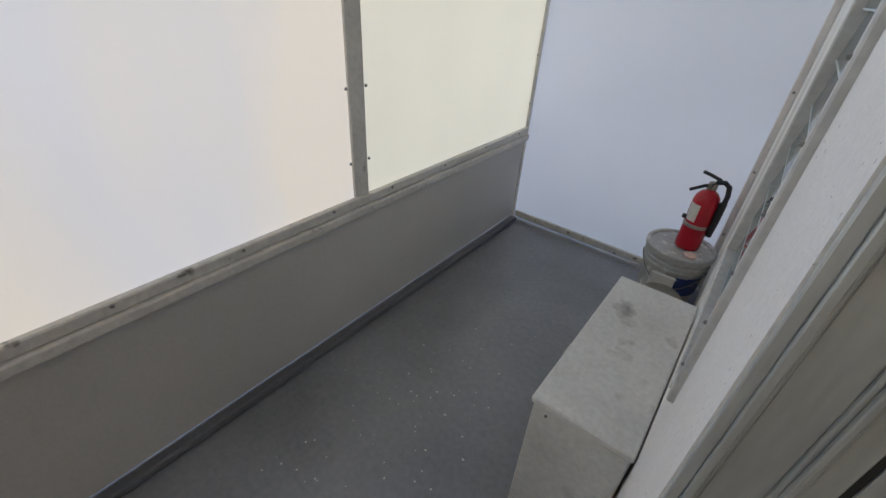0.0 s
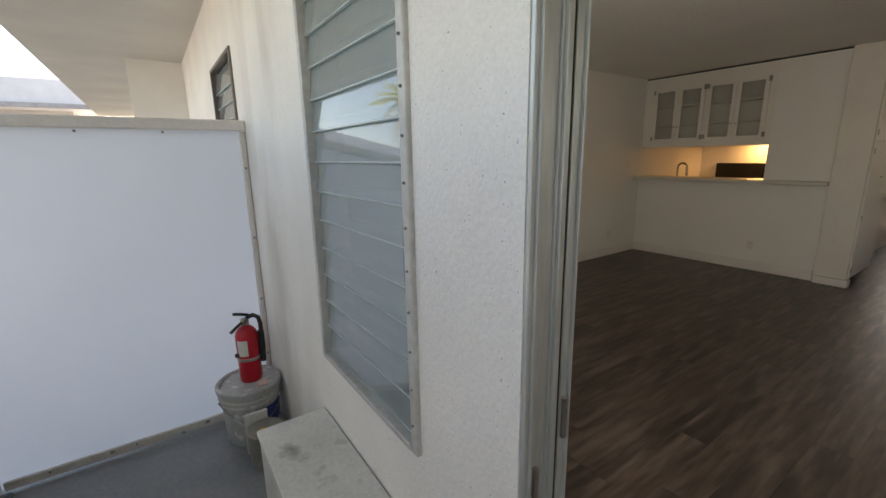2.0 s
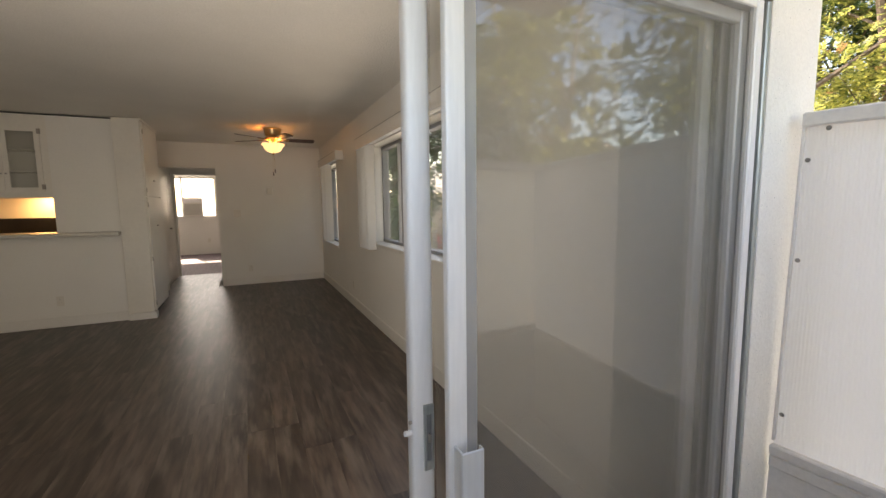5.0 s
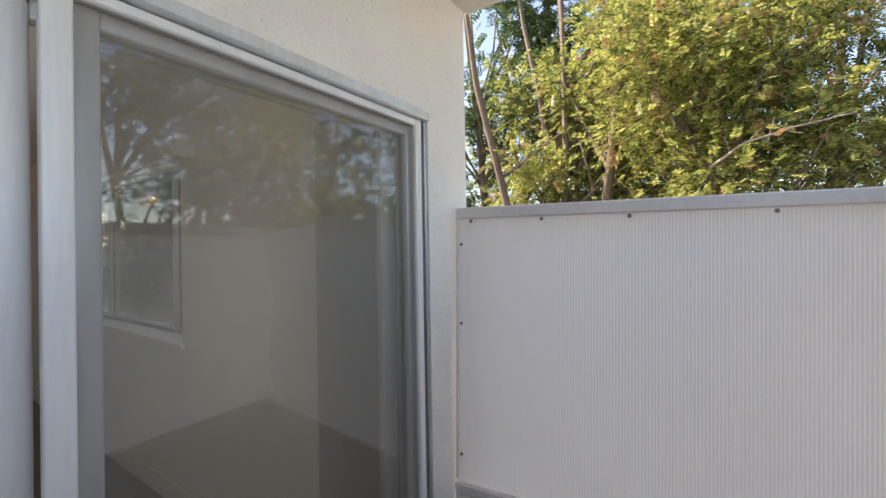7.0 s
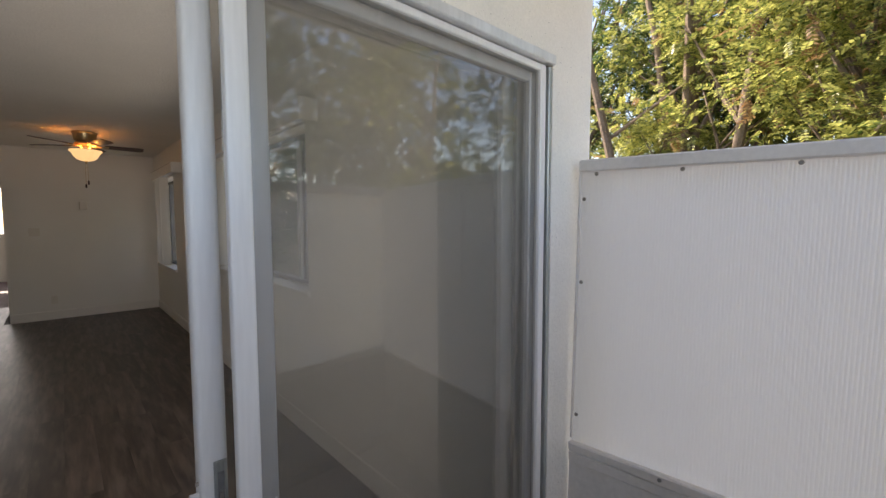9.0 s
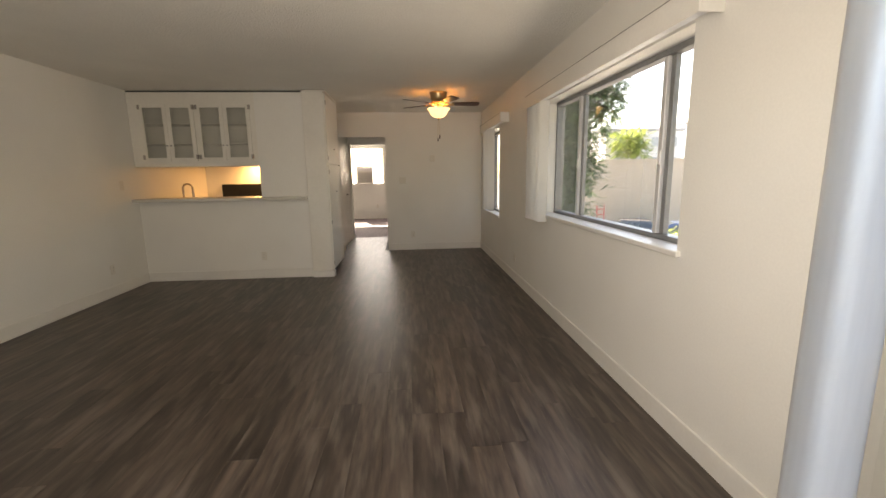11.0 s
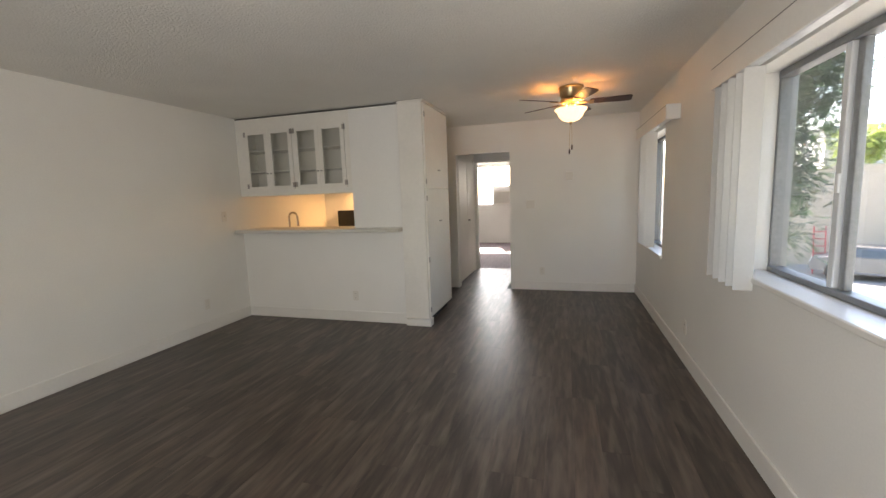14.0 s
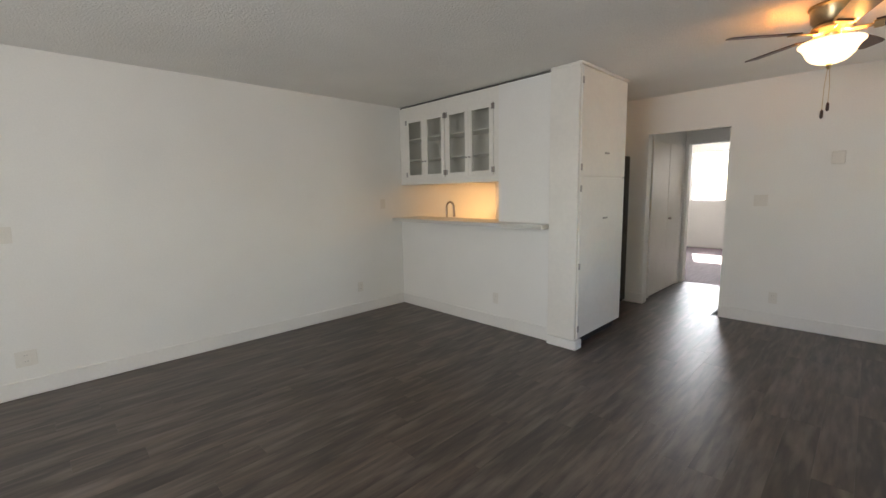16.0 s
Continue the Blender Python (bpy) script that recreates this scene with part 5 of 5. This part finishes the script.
structure("boundary_wall", rw, BLOCK_WALL, "high beige rendered boundary wall of the car park", "wall")


def house(place, w, d, h, label, seed):
    rng = random.Random(seed)
    p = Vector(place)
    hs = thing("house", p, label, "house", "houses on the hill")
    part("wall", box(p.x, p.x + d, p.y, p.y + w, p.z, p.z + h), HOUSE_WHITE, hs)
    part("roof", box(p.x - 0.3, p.x + d + 0.3, p.y - 0.3, p.y + w + 0.3, p.z + h, p.z + h + 0.35, bevel=0.03), ROOF_GREY, hs)
    n = max(2, int(w / 2.6))
    for j in range(2):
        for k in range(n):
            y = p.y + 0.8 + k * (w - 1.2) / n
            part("window", box(p.x - 0.06, p.x - 0.01, y, y + 1.3, p.z + h - 2.3 - 3 * j, p.z + h - 0.9 - 3 * j), HAZY_GLASS, hs)


house((62, -42, -1), 12, 9, 8.5, "white house with flat roof on the hill", 1)
house((70, -62, -1), 14, 9, 10.5, "pale house with terrace on the hill", 2)
house((66, -82, -1), 12, 9, 9.0, "white house among trees on the hill", 3)
for k, (x, y, z, s) in enumerate(((60, -50, 0, 20), (64, -70, 0, 21), (58, -32, 0, 22))):
    tree("hill_tree", (x, y, z), 7.5, cloud(16, s, 0, 0, 5.2, 2.4, 2.6, 2.0), s, "hazy green tree between the houses", 1, LEAF_BUSH, size=0.9, sprays=40, spread=1.0)


def car(place, turn, paint, label, seed):
    c = thing("parked_car", (0, 0, 0), label, "car", "parked cars")
    side = [(-2.15, 0.35), (-2.2, 0.62), (-2.0, 0.86), (-1.35, 0.95), (-0.75, 1.38), (0.75, 1.42), (1.45, 1.0), (2.05, 0.92), (2.18, 0.6), (2.12, 0.35)]
    b = bmesh.new()
    rows = []
    for y, s in ((-0.86, 0.0), (-0.80, 1.0), (0.80, 1.0), (0.86, 0.0)):
        rows.append([b.verts.new((x, y * (1 - 0.14 * max(0, z - 0.9) / 0.5), 0.35 + (z - 0.35) * (0.93 + 0.07 * s))) for x, z in side])
    for p, q in zip(rows, rows[1:]):
        for i in range(len(side)):
            j = (i + 1) % len(side)
            b.faces.new((p[i], p[j], q[j], q[i]))
    b.faces.new(rows[0]), b.faces.new(rows[-1][::-1])
    part("body", b, paint, c, smooth=True)
    for sy in (-1, 1):
        g = bmesh.new()
        g.faces.new([g.verts.new((x, sy * y, z)) for x, y, z in ((-1.2, 0.845, 0.98), (1.25, 0.845, 1.0), (0.68, 0.775, 1.33), (-0.68, 0.775, 1.31))])
        part("side_window", g, DARK_GLASS, c)
    for x0, z0, x1, z1 in ((-1.33, 0.98, -0.78, 1.36), (1.42, 1.03, 0.79, 1.40)):
        g = bmesh.new()
        o = -0.012 if x0 < 0 else 0.012
        g.faces.new([g.verts.new(v) for v in ((x0 + o, -0.68, z0 + 0.01), (x0 + o, 0.68, z0 + 0.01), (x1 + o, 0.62, z1 + 0.01), (x1 + o, -0.62, z1 + 0.01))])
        part("windscreen", g, DARK_GLASS, c)
    for x in (-1.35, 1.35):
        for sy in (-1, 1):
            w = part("wheel", tube([(x, sy * 0.68, 0.32), (x, sy * 0.885, 0.32)], 0.32, 20), RUBBER, c)
            part("rim", tube([(x, sy * 0.885, 0.32), (x, sy * 0.895, 0.32)], 0.19, 16), ALU, w)
    for sy in (-1, 1):
        part("headlight", box(2.06, 2.17, sy * 0.62 - 0.14, sy * 0.62 + 0.14, 0.66, 0.80, bevel=0.02), STILE, c)
        part("tail_light", box(-2.19, -2.1, sy * 0.66 - 0.12, sy * 0.66 + 0.12, 0.68, 0.82, bevel=0.02), RED, c)
    c.matrix_basis = pose(*place, 0, 0, turn)
    return c


car((21.0, -15.2, GROUND), 62, CAR_BLUE, "blue parked car below the window", 1)
car((23.2, -13.4, GROUND), 62, CAR_GREY, "dark grey parked car beside the wall", 2)
ladder = thing("ladder", (24.2, -11.6, GROUND), "red metal ladder leaning on the boundary wall", "ladder")
for dy in (0, 0.45):
    part("rail", tube([(24.2, -11.6 - dy, GROUND), (24.35, -11.6 - dy, GROUND + 2.2)], 0.03, 6), RED, ladder)
for k in range(6):
    part("rung", tube([(24.2 + 0.02 * k, -11.6, GROUND + 0.3 + 0.33 * k), (24.2 + 0.02 * k, -12.05, GROUND + 0.3 + 0.33 * k)], 0.025, 6), RED, ladder)

# ---- plank floor, last ----
floor = structure("floor", boxes((INN, 9.20, RIGHT, LEFT, -0.2, -0.010)), BLACK_GAP, "dark brown-grey vinyl plank floor", "floor")
rng = random.Random(21)
PW, PL = 0.150, 1.22
cache = {}
y = RIGHT + 0.002
while y < LEFT - 0.03:
    wide = min(PW, LEFT - 0.002 - y)
    start = INN
    stop = 9.20 if (y + wide < 1.19 and y > 0.17) else FAR - 0.002
    x = start - rng.uniform(0.05, PL - 0.1)
    while x < stop:
        a, c = max(x, start), min(x + PL, stop)
        if c - a > 0.02:
            key = (round(c - a, 2), round(wide, 3))
            if key not in cache:
                b = bmesh.new()
                lx, wy, g = (c - a) / 2, wide / 2, 0.0006
                top = [b.verts.new(v) for v in ((-lx + g, -wy + g, 0), (lx - g, -wy + g, 0), (lx - g, wy - g, 0), (-lx + g, wy - g, 0))]
                low = [b.verts.new(v) for v in ((-lx, -wy, -0.0008), (lx, -wy, -0.0008), (lx, wy, -0.0008), (-lx, wy, -0.0008))]
                bot = [b.verts.new(v) for v in ((-lx, -wy, -0.009), (lx, -wy, -0.009), (lx, wy, -0.009), (-lx, wy, -0.009))]
                b.faces.new(top)
                for p, q in ((top, low), (low, bot)):
                    for i in range(4):
                        j = (i + 1) % 4
                        b.faces.new((p[i], q[i], q[j], p[j]))
                cache[key] = finish("plank", b, PLANK)
            o = new("plank", cache[key])
            o.parent = floor
            o.location = ((a + c) / 2, y + wide / 2, 0.0)
        x += PL
    y += PW
